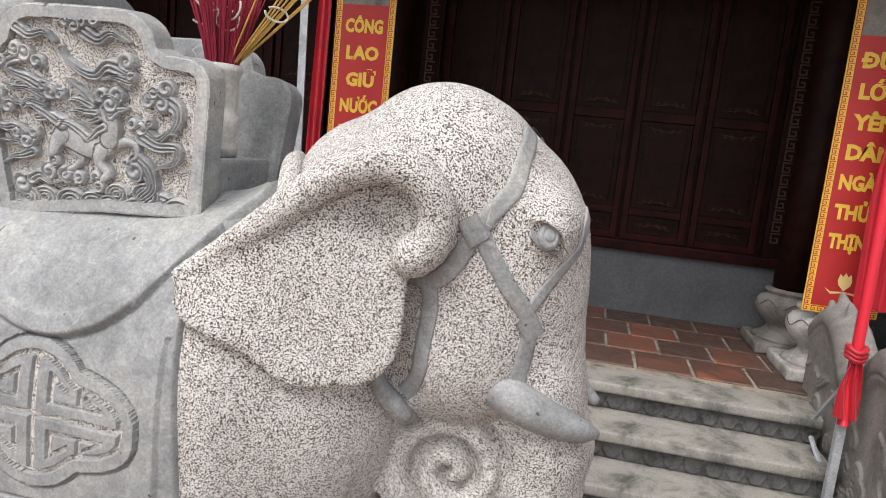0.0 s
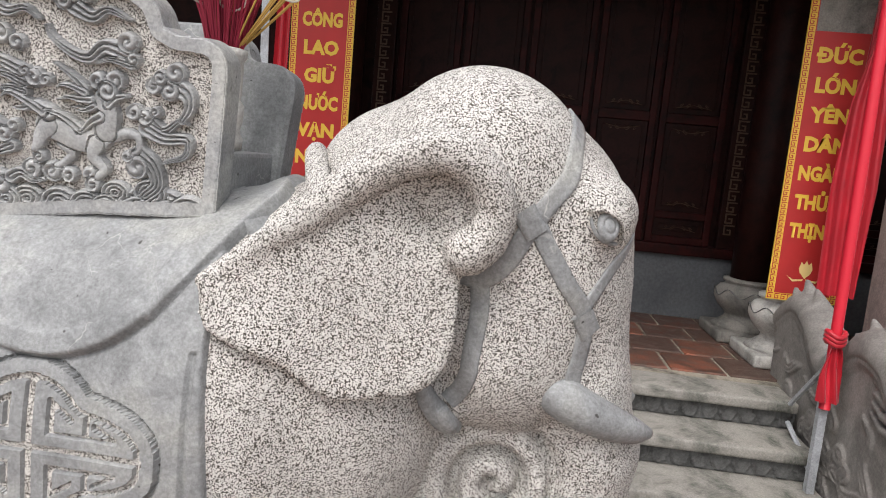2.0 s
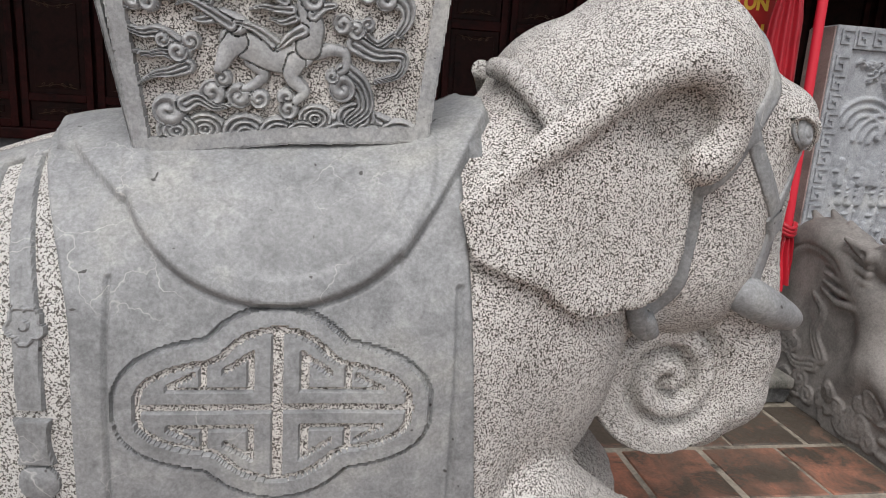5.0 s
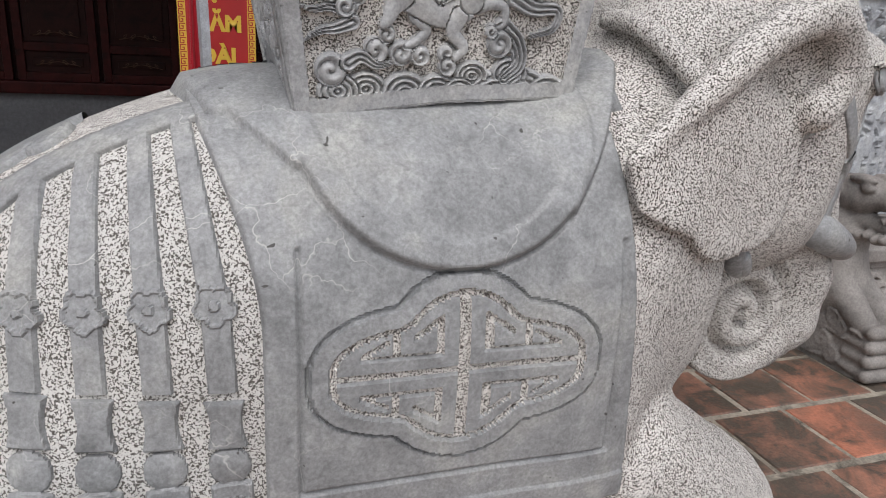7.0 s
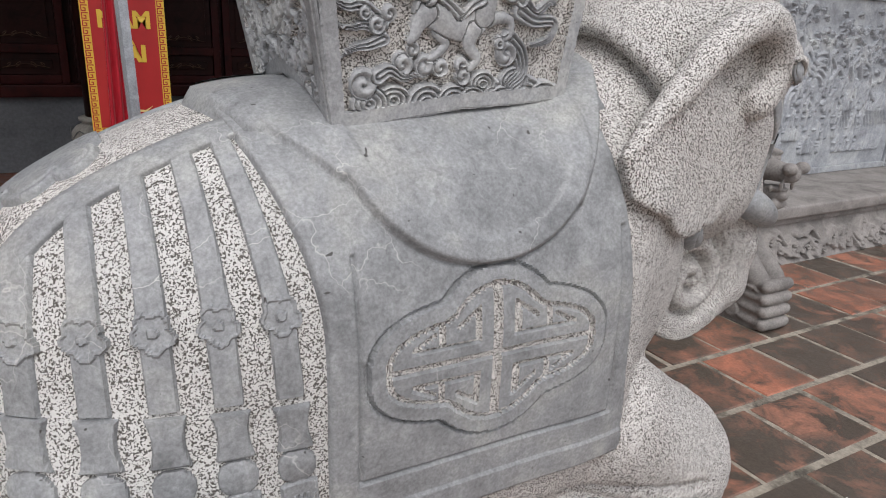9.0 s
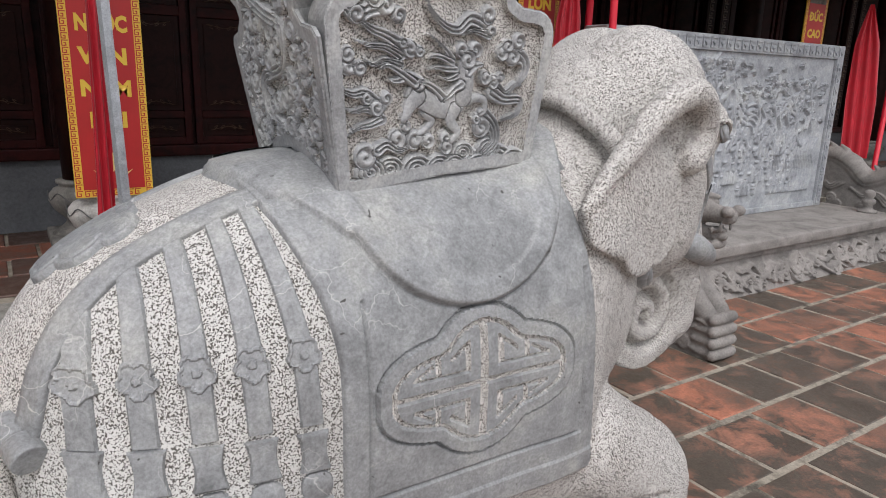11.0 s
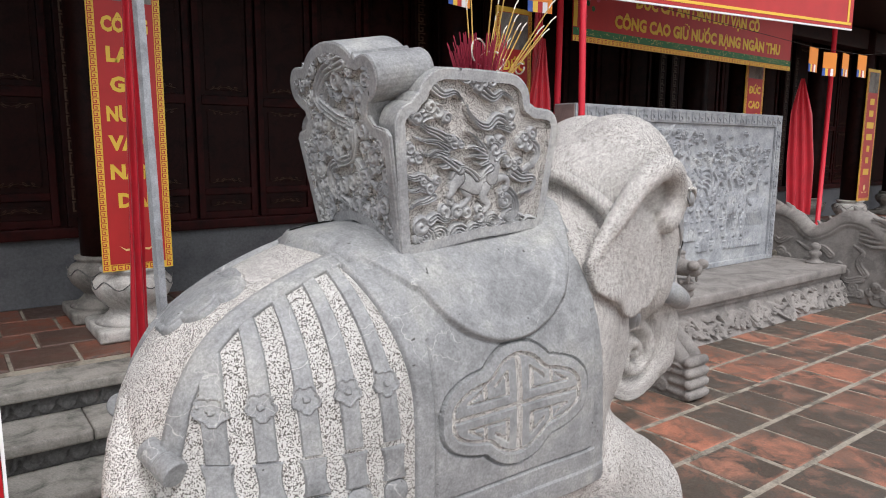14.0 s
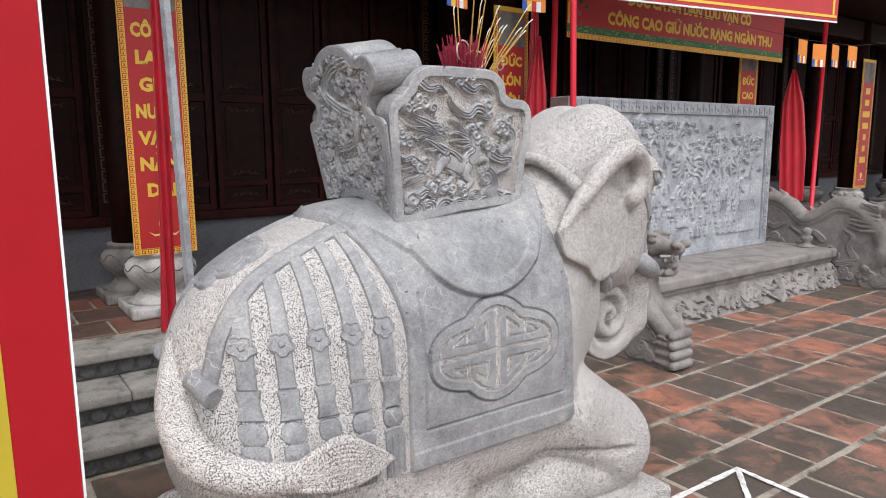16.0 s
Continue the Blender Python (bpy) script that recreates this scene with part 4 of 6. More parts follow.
# eyelids round the eye, brow fold above
EX, EZ = -0.095, 1.555
ribbon([(EX - 0.048, 1.6, EZ + 0.030), (EX - 0.022, 1.6, EZ + 0.040), (EX + 0.008, 1.6, EZ + 0.036), (EX + 0.032, 1.62, EZ + 0.016), (EX + 0.040, 1.64, EZ - 0.012), (EX + 0.036, 1.65, EZ - 0.042)], 0.017, 0.016, 0, n=30, shape=lambda t: 0.35 + 0.65 * math.sin(math.pi * t) ** 0.6)
ribbon([(EX - 0.040, 1.6, EZ + 0.020), (EX - 0.032, 1.6, EZ - 0.010), (EX - 0.014, 1.6, EZ - 0.036), (EX + 0.010, 1.62, EZ - 0.046), (EX + 0.032, 1.64, EZ - 0.040)], 0.010, 0.008, 1, n=30, shape=lambda t: 0.4 + 0.6 * math.sin(math.pi * t) ** 0.6)
nu, nv = 20, 13
loc, nor, _, _ = skin.find_nearest(Vector((EX, 1.62, EZ)))
ea = nor.cross(Vector((0, 0, 1))).normalized()
eb = ea.cross(nor).normalized()
W = np.zeros((nu, nv, 3))
for i in range(nu):
    for j in range(nv):
        r, a = 1.0 - j / (nv - 1) * 0.999, 2 * math.pi * i / (nu - 1)
        h = 0.013 * math.sqrt(max(0.0, 1 - r * r)) - 0.006 - 0.004 * math.exp(-((r - 0.5) / 0.08) ** 2)
        W[i, j] = loc + ea * (0.029 * r * math.cos(a)) + eb * (0.037 * r * math.sin(a)) + nor * h
add_statue(W.reshape(-1, 3), grid_faces(nu, nv), 1)


def add_tube(pts, rad, slot, n=40, seg=14, mirror=False, straight=False, smooth=True):
    r = spline(np.column_stack([np.asarray(pts, float), np.asarray(rad, float)]), n)
    if straight:
        r = np.column_stack([np.asarray(pts, float), np.asarray(rad, float)])
    e0, e1 = r[0].copy(), r[-1].copy()
    e0[3] = e1[3] = 0.0008
    e0[:3] += (r[0, :3] - r[1, :3]) * 0.05
    e1[:3] += (r[-1, :3] - r[-2, :3]) * 0.05
    r = np.vstack([e0, r, e1])
    bm = bmesh.new()
    tube(bm, [tuple(a[:3]) for a in r], [float(a[3]) for a in r], seg)
    bmesh.ops.triangulate(bm, faces=[f for f in bm.faces if len(f.verts) != 4])
    bm.verts.index_update()
    v = np.array([v.co[:] for v in bm.verts])
    f4 = np.array([[v.index for v in f.verts] for f in bm.faces if len(f.verts) == 4])
    bm.free()
    add_statue(v, f4, slot, mirror, smooth)


# tusks with a ringed socket
add_tube([(-0.20, 1.68, 1.155), (-0.145, 1.665, 1.130), (-0.085, 1.668, 1.102), (-0.020, 1.690, 1.073), (0.040, 1.722, 1.050), (0.085, 1.755, 1.036)], [.043, .052, .050, .044, .033, .014], 1, n=30, seg=20, mirror=True)
# knotted throat cloth under the ear
add_tube([(-0.49, 1.60, 1.16), (-0.465, 1.62, 1.10), (-0.435, 1.645, 1.055), (-0.41, 1.66, 1.03), (-0.39, 1.675, 1.02)], [.016, .026, .030, .026, .014], 1, n=20, seg=14, mirror=True)
add_tube([(-0.435, 1.62, 1.085), (-0.42, 1.63, 1.055), (-0.40, 1.645, 1.03)], [.018, .022, .018], 1, n=8, seg=10, mirror=True)
# rope roll round the neck, knob on the rump, tail sweeping round to its brush
add_tube([(-0.83, 1.80, 1.66), (-0.80, 1.70, 1.645), (-0.75, 1.58, 1.57), (-0.71, 1.50, 1.48)], [0.026, 0.028, 0.03, 0.03], 0, mirror=True)
ka, kb = np.array((-2.335, 1.70, 0.978)), np.array((-2.300, 1.585, 0.936))
kt = [0, 0.01, 0.05, 0.12, 0.45, 0.50, 0.55, 0.60, 0.90, 0.96, 0.99, 1]
add_tube([ka + (kb - ka) * k for k in kt], [.030, .034, .037, .037, .037, .033, .033, .038, .038, .037, .035, .032], 1, seg=40, mirror=True, straight=True, smooth=False)
add_tube([(-2.31, Y0, 1.04), (-2.365, 1.79, 0.93), (-2.395, 1.66, 0.835), (-2.37, 1.53, 0.77), (-2.29, 1.435, 0.735), (-2.20, 1.385, 0.718), (-2.10, 1.365, 0.712), (-2.0, 1.36, 0.71)], [.062, .064, .064, .062, .058, .052, .044, .028], 0, n=50)
for k in range(11):
    a = (k - 5) / 5
    add_tube([(-2.16, 1.352, 0.712 + 0.018 * a), (-2.08, 1.336, 0.725 + 0.052 * a), (-1.99, 1.330, 0.732 + 0.074 * a), (-1.89, 1.334, 0.708 + 0.048 * a), (-1.785, 1.352, 0.682)], [.016, .019, .018, .014, .004], 0, n=24, seg=8)

statue = mesh_part("elephant_statue", np.vstack(stat_v), np.vstack(stat_f), [PITTED, SMOOTH, PITTED, PITTED_PALE], None, "", True, np.concatenate(stat_m))
statue.data.polygons.foreach_set("use_smooth", np.concatenate(stat_s))
tagged(statue, "kneeling elephant statue of pitted pale stone with carved grey saddle cloth", "statue")


# ---------------------------------------------------------------- stone throne on the elephant's back
throne = empty("stone_throne", (0, 0, 0))


def arcs(cx, cy, r, a0, a1, n=9, ry=None):
    return [(cx + r * math.cos(math.radians(a)), cy + (ry or r) * math.sin(math.radians(a))) for a in np.linspace(a0, a1, n)]


def half_outline(pts):
    """Mirror a right-hand outline (u, v) to a full closed one."""
    return pts + [(-u, v) for u, v in reversed(pts)]


ARM = ([(0.0, 0.012), (0.15, 0.020), (0.301, 0.029), (0.331, 0.355)] + arcs(0.264, 0.375, 0.067, 0, 92, 12) + [(0.212, 0.445), (0.186, 0.458)] + arcs(0.075, 0.462, 0.106, 8, 90, 14, 0.086) + [(-0.05, 0.549)]
       + arcs(-0.165, 0.457, 0.112, 90, 172, 14, 0.090) + [(-0.288, 0.462), (-0.300, 0.446)] + arcs(-0.291, 0.372, 0.064, 100, 180, 9, 0.070) + [(-0.306, -0.029), (-0.15, -0.008)])
BACK = half_outline([(0.0, 0.100), (0.09, 0.085), (0.17, 0.038), (0.265, 0.0)] + [(0.302, 0.372), (0.285, 0.392), (0.228, 0.404), (0.201, 0.435), (0.212, 0.468)]
                    + arcs(0.222, 0.545, 0.065, -62, 98, 14) + arcs(0.185, 0.618, 0.016, 250, 170, 4) + arcs(0.0, 0.578, 0.168, 20, 90, 18, 0.090))


def carve_panel(outline, draw, step=0.0025, rise=0.014, border=0.036):
    """A carved panel face: raised smooth border, sunk ground, relief on it. u, v in the panel's plane, height outwards."""
    o = np.array(outline)
    nu = int((o[:, 0].max() - o[:, 0].min()) / step) + 3
    nv = int((o[:, 1].max() - o[:, 1].min()) / step) + 3
    U, V = np.meshgrid(np.linspace(o[:, 0].min() - step, o[:, 0].max() + step, nu), np.linspace(o[:, 1].min() - step, o[:, 1].max() + step, nv), indexing='ij')
    sd_ = poly_sd(U, V, outline)
    H = np.zeros(U.shape)
    draw(H, U, V)
    ground = sd_ < -border
    Z_ = np.where(ground, -0.019 + H * (rise + 0.008), 0.0)
    Z_ = np.where((sd_ > -0.004), Z_ - 0.002, Z_)
    keep = (sd_ < 0.001)
    k = keep[:-1, :-1] & keep[1:, :-1] & keep[1:, 1:] & keep[:-1, 1:]
    q_ = grid_faces(nu, nv).reshape(nu - 1, nv - 1, 4)[k]
    rough = (ground & (H < 0.12))[:-1, :-1][k].astype(np.int32)
    used, inv = np.unique(q_, return_inverse=True)
    return np.stack([U, V, Z_], -1).reshape(-1, 3)[used], inv.reshape(-1, 4), rough


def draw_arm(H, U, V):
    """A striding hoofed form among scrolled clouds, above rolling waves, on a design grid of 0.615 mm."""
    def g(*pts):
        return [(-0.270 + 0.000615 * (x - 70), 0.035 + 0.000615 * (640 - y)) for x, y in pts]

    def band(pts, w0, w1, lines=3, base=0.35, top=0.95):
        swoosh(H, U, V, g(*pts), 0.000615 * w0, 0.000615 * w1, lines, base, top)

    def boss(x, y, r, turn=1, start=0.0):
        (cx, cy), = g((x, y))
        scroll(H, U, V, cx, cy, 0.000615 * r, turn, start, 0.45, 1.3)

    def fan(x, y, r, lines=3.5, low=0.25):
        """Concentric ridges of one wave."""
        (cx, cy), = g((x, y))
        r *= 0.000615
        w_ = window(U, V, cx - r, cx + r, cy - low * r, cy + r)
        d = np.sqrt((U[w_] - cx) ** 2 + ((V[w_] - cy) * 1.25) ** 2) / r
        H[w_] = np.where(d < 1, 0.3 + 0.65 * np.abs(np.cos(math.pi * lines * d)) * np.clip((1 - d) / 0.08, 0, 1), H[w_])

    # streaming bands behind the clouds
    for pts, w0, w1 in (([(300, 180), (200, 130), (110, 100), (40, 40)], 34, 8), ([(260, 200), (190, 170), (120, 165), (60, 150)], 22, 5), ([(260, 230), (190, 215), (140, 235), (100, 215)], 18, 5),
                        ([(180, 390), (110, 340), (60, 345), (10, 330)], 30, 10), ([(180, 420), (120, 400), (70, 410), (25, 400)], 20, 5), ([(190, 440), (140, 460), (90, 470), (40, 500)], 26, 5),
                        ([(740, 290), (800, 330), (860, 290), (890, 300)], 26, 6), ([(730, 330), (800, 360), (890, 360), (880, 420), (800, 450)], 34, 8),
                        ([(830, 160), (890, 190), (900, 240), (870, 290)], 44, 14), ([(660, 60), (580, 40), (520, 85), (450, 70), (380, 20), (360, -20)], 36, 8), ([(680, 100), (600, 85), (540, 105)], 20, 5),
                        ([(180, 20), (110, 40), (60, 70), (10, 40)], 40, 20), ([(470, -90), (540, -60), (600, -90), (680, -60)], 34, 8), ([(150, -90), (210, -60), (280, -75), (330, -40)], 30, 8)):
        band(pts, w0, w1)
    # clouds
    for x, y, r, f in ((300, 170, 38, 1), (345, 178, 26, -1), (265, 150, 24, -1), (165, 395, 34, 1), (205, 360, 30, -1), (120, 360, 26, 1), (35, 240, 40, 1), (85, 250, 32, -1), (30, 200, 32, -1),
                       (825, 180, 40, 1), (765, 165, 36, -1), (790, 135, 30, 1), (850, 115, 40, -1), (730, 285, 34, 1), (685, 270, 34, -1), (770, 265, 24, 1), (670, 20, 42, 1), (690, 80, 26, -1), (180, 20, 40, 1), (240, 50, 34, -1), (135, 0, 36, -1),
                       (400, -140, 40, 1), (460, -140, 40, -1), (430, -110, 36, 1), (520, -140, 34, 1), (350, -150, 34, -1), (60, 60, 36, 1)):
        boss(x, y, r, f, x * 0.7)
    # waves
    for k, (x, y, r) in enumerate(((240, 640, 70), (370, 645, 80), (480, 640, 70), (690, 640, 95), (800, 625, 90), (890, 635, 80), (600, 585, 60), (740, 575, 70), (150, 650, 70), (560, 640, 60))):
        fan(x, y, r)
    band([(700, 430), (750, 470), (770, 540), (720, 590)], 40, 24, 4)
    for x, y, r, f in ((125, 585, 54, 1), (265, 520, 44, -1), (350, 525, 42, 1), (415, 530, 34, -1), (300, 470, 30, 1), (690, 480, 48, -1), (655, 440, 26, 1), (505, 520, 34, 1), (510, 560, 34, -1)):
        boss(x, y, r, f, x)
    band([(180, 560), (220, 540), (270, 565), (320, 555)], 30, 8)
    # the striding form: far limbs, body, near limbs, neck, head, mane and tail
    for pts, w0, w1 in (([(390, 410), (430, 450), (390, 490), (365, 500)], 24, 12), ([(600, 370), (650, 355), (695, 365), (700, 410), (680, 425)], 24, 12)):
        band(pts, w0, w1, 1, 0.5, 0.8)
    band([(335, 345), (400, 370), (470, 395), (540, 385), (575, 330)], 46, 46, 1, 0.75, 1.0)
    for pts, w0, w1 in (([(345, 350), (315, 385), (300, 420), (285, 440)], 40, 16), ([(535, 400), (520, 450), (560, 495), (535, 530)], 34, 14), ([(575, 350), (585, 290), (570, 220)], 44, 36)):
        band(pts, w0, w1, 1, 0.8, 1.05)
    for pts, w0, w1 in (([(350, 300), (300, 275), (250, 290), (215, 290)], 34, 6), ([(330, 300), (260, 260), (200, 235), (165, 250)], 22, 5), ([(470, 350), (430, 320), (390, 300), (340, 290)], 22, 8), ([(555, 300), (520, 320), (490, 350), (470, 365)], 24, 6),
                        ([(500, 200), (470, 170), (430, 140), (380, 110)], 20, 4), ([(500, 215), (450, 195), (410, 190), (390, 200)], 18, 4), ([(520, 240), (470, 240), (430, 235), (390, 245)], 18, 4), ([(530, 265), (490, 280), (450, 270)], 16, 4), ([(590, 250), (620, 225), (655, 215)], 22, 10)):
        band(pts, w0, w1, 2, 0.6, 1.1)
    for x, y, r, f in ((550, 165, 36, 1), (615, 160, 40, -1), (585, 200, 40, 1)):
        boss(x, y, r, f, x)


def draw_back(H, U, V):
    """Dense foam of curls and one winding band among clouds."""
    rnd = random.Random(5)
    for i in range(26):
        x, y = rnd.uniform(-0.32, 0.30), rnd.uniform(0.05, 0.68)
        f = rnd.choice((-1, 1))
        swoosh(H, U, V, [(x, y), (x + 0.03 * f, y + 0.025), (x + 0.06 * f, y + 0.01), (x + 0.09 * f, y + 0.035)], 0.018, 0.004, 3)
    swoosh(H, U, V, [(-0.10, 0.60), (0.03, 0.575), (0.10, 0.50), (0.0, 0.44), (-0.10, 0.40), (-0.06, 0.31), (0.08, 0.28), (0.10, 0.20), (0.0, 0.15)], 0.026, 0.016, 3, 0.55, 1.15)
    for i in range(600):
        x, y, f = rnd.uniform(-0.33, 0.33), rnd.uniform(0.04, 0.68), rnd.choice((-1, 1))
        w_ = H[window(U, V, x - 0.018, x + 0.018, y - 0.018, y + 0.018)]
        if w_.size and w_.mean() < 0.16:
            if i % 3:
                swoosh(H, U, V, [(x, y - 0.04), (x + 0.014 * f, y - 0.012), (x - 0.006 * f, y + 0.015), (x + 0.016 * f, y + 0.045)], 0.014, 0.003, 2)
            scroll(H, U, V, x, y, rnd.uniform(0.022, 0.034), f, rnd.uniform(0, 6))
    for cx, cy, s_, f in ((0.0, 0.625, 0.028, 1), (0.27, 0.555, 0.028, -1), (-0.27, 0.555, 0.028, 1), (0.2, 0.36, 0.024, 1), (-0.22, 0.34, 0.024, -1)):
        nimbus(H, U, V, cx, cy, s_, f, 0)


def draw_plain(H, U, V):
    pass


def panel_body(name, outline, origin, eu, ev, en, thick, draw, narrow=0.0):
    """A slab with the carved face outwards and a plain rounded body behind it."""
    origin, eu, ev, en = (np.array(a, float) for a in (origin, eu, ev, en))
    ev, en = ev / np.linalg.norm(ev), en / np.linalg.norm(en)
    v, f, rough = carve_panel(outline, draw)
    W_ = origin + v[:, :1] * eu + v[:, 1:2] * ev + v[:, 2:] * en
    if np.dot(np.cross(eu, ev), en) < 0:
        f = f[:, ::-1]
    ob = mesh_part(name, W_, f, [CARVED, PITTED], throne, "", False, rough)
    bm = bmesh.new()
    rings = []
    for inset, depth in ((0.003, -0.0028), (0.0, -0.006), (0.0, -0.012), (0.0, -0.022), (0.0, -thick + 0.012), (0.010, -thick)):
        c = np.mean(outline, 0)
        ring = []
        for u, w_ in outline:
            d = np.array((u, w_)) - c
            s = 1 - inset / max(np.linalg.norm(d), 0.05)
            p = c + d * s
            if narrow and depth < -0.02:
                p[0] = max(-narrow, min(narrow, p[0])) if p[1] < 0.44 else p[0]
            ring.append(bm.verts.new(origin + p[0] * eu + p[1] * ev + depth * en))
        rings.append(ring)
    n = len(outline)
    for a, b in zip(rings, rings[1:]):
        for i in range(n):
            bm.faces.new((a[i], a[(i + 1) % n], b[(i + 1) % n], b[i]))
    cap = bm.faces.new(rings[-1])
    front = bm.faces.new(list(reversed(rings[0])))
    bmesh.ops.triangulate(bm, faces=[cap])
    bmesh.ops.delete(bm, geom=[front], context='FACES_ONLY')
    inner_ring = [bm.verts.new(v.co + ((Vector(origin) + Vector(ev) * 0.3) - v.co) * 0.08) for v in rings[0]]
    for i in range(n):
        bm.faces.new((rings[0][(i + 1) % n], rings[0][i], inner_ring[i], inner_ring[(i + 1) % n]))
    bmesh.ops.recalc_face_normals(bm, faces=bm.faces)
    part("slab", bm, SMOOTH, ob, "smooth grey stone slab", False)
    return ob


TY = 1.852
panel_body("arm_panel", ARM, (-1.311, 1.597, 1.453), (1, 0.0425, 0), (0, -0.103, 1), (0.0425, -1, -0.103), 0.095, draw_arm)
panel_body("arm_panel", ARM, (-1.311, 2 * TY - 1.597, 1.453), (1, -0.0425, 0), (0, 0.103, 1), (0.0425, 1, -0.103), 0.095, draw_plain)
panel_body("back_panel", BACK, (-1.617, TY, 1.424), (0, 1, 0), (-0.182, 0, 1), (-1, 0, -0.182), 0.21, draw_back, 0.20)
bm = bmesh.new()
box(bm, -1.60, -1.03, 1.64, 2.06, 1.38, 1.64, 0.012)
part("seat", bm, SMOOTH, throne, "smooth grey stone seat block")
tagged(throne, "grey stone throne carved with clouds, standing on the elephant's saddle", "throne")

# incense vase and its sticks
vase = empty("incense_vase", (-1.115, 1.85, 1.643))
bm = bmesh.new()
lathe(bm, [(0.055, 0), (0.058, 0.03), (0.048, 0.05), (0.056, 0.08), (0.058, 0.12), (0.046, 0.135), (0.050, 0.15), (0.052, 0.235), (0.060, 0.245), (0.060, 0.265), (0.048, 0.268), (0.046, 0.25)], 0, 0, 28)
part("body", bm, PLINTHSTONE, vase, "", True)
bm = bmesh.new()
lathe(bm, [(0.047, 0.25), (0.03, 0.258), (0.001, 0.262)], 0, 0, 20)
part("ash", bm, SAND, vase, "pale ash filling")
tagged(vase, "small carved stone incense vase standing on the throne", "vase")

rnd = random.Random(11)
bundle = empty("incense_bundle", (-1.115, 1.85, 1.90))
bm = bmesh.new()
for i in range(260):
    a, r = rnd.uniform(0, 6.283), 0.045 * math.sqrt(rnd.random())
    lean_, L = rnd.uniform(0.05, 0.36), rnd.uniform(0.13, 0.27)
    p = Vector((r * math.cos(a), r * math.sin(a), 0))
    e = p + Vector((math.cos(a) * lean_, math.sin(a) * lean_, 1)).normalized() * L
    tube(bm, [p, e], 0.0021, 4)
tagged(part("burnt_stick", bm, STICK_RED, bundle, "burnt-down dark red incense stubs"), kind="stuff")
for i in range(16):
    a = rnd.gauss(0.1, 0.35) if i < 11 else rnd.uniform(0, 6.28)
    lean_ = rnd.uniform(0.55, 0.95) if i < 11 else rnd.uniform(0.1, 0.3)
    L = rnd.uniform(0.36, 0.46)
    d = Vector((math.cos(a) * lean_, math.sin(a) * lean_, 1)).normalized()
    p = Vector((0.03 * math.cos(a), 0.03 * math.sin(a), 0))
    bm = bmesh.new()
    tube(bm, [p, p + d * L * 0.5, p + d * L], 0.0027, 5)
    st = part("stick", bm, STICK_TAN, bundle, "half-burnt tan incense stick")
    bm = bmesh.new()
    tube(bm, [p + d * L, p + d * (L + 0.02), p + d * (L + 0.045) + Vector((0.006, 0, -0.002))], 0.0027, 5)
    part("ash_tip", bm, ASH, st, "pale ash tip")
for i, (cx, cz, r, ax) in enumerate(((-0.02, 0.20, 0.055, 0.4), (0.04, 0.17, 0.045, -0.5), (0.03, 0.13, 0.035, 0.1), (0.18, 0.155, 0.042, 1.2), (-0.05, 0.15, 0.045, 1.0))):
    bm = bmesh.new()
    pts = []
    for k in range(22):
        t = k / 21 * (5.6 if i < 4 else 4.0) + i
        pts.append((cx + r * math.cos(t) * math.cos(ax), r * math.cos(t) * math.sin(ax) - 0.03, cz + r * math.sin(t) * (0.8 if i != 3 else 0.45)))
    tube(bm, pts, 0.0032, 6)
    part("curled_ash", bm, ASH, bundle, "curled pale ash")
tagged(bundle, "bundle of red and tan incense sticks burnt down in the vase", "incense")


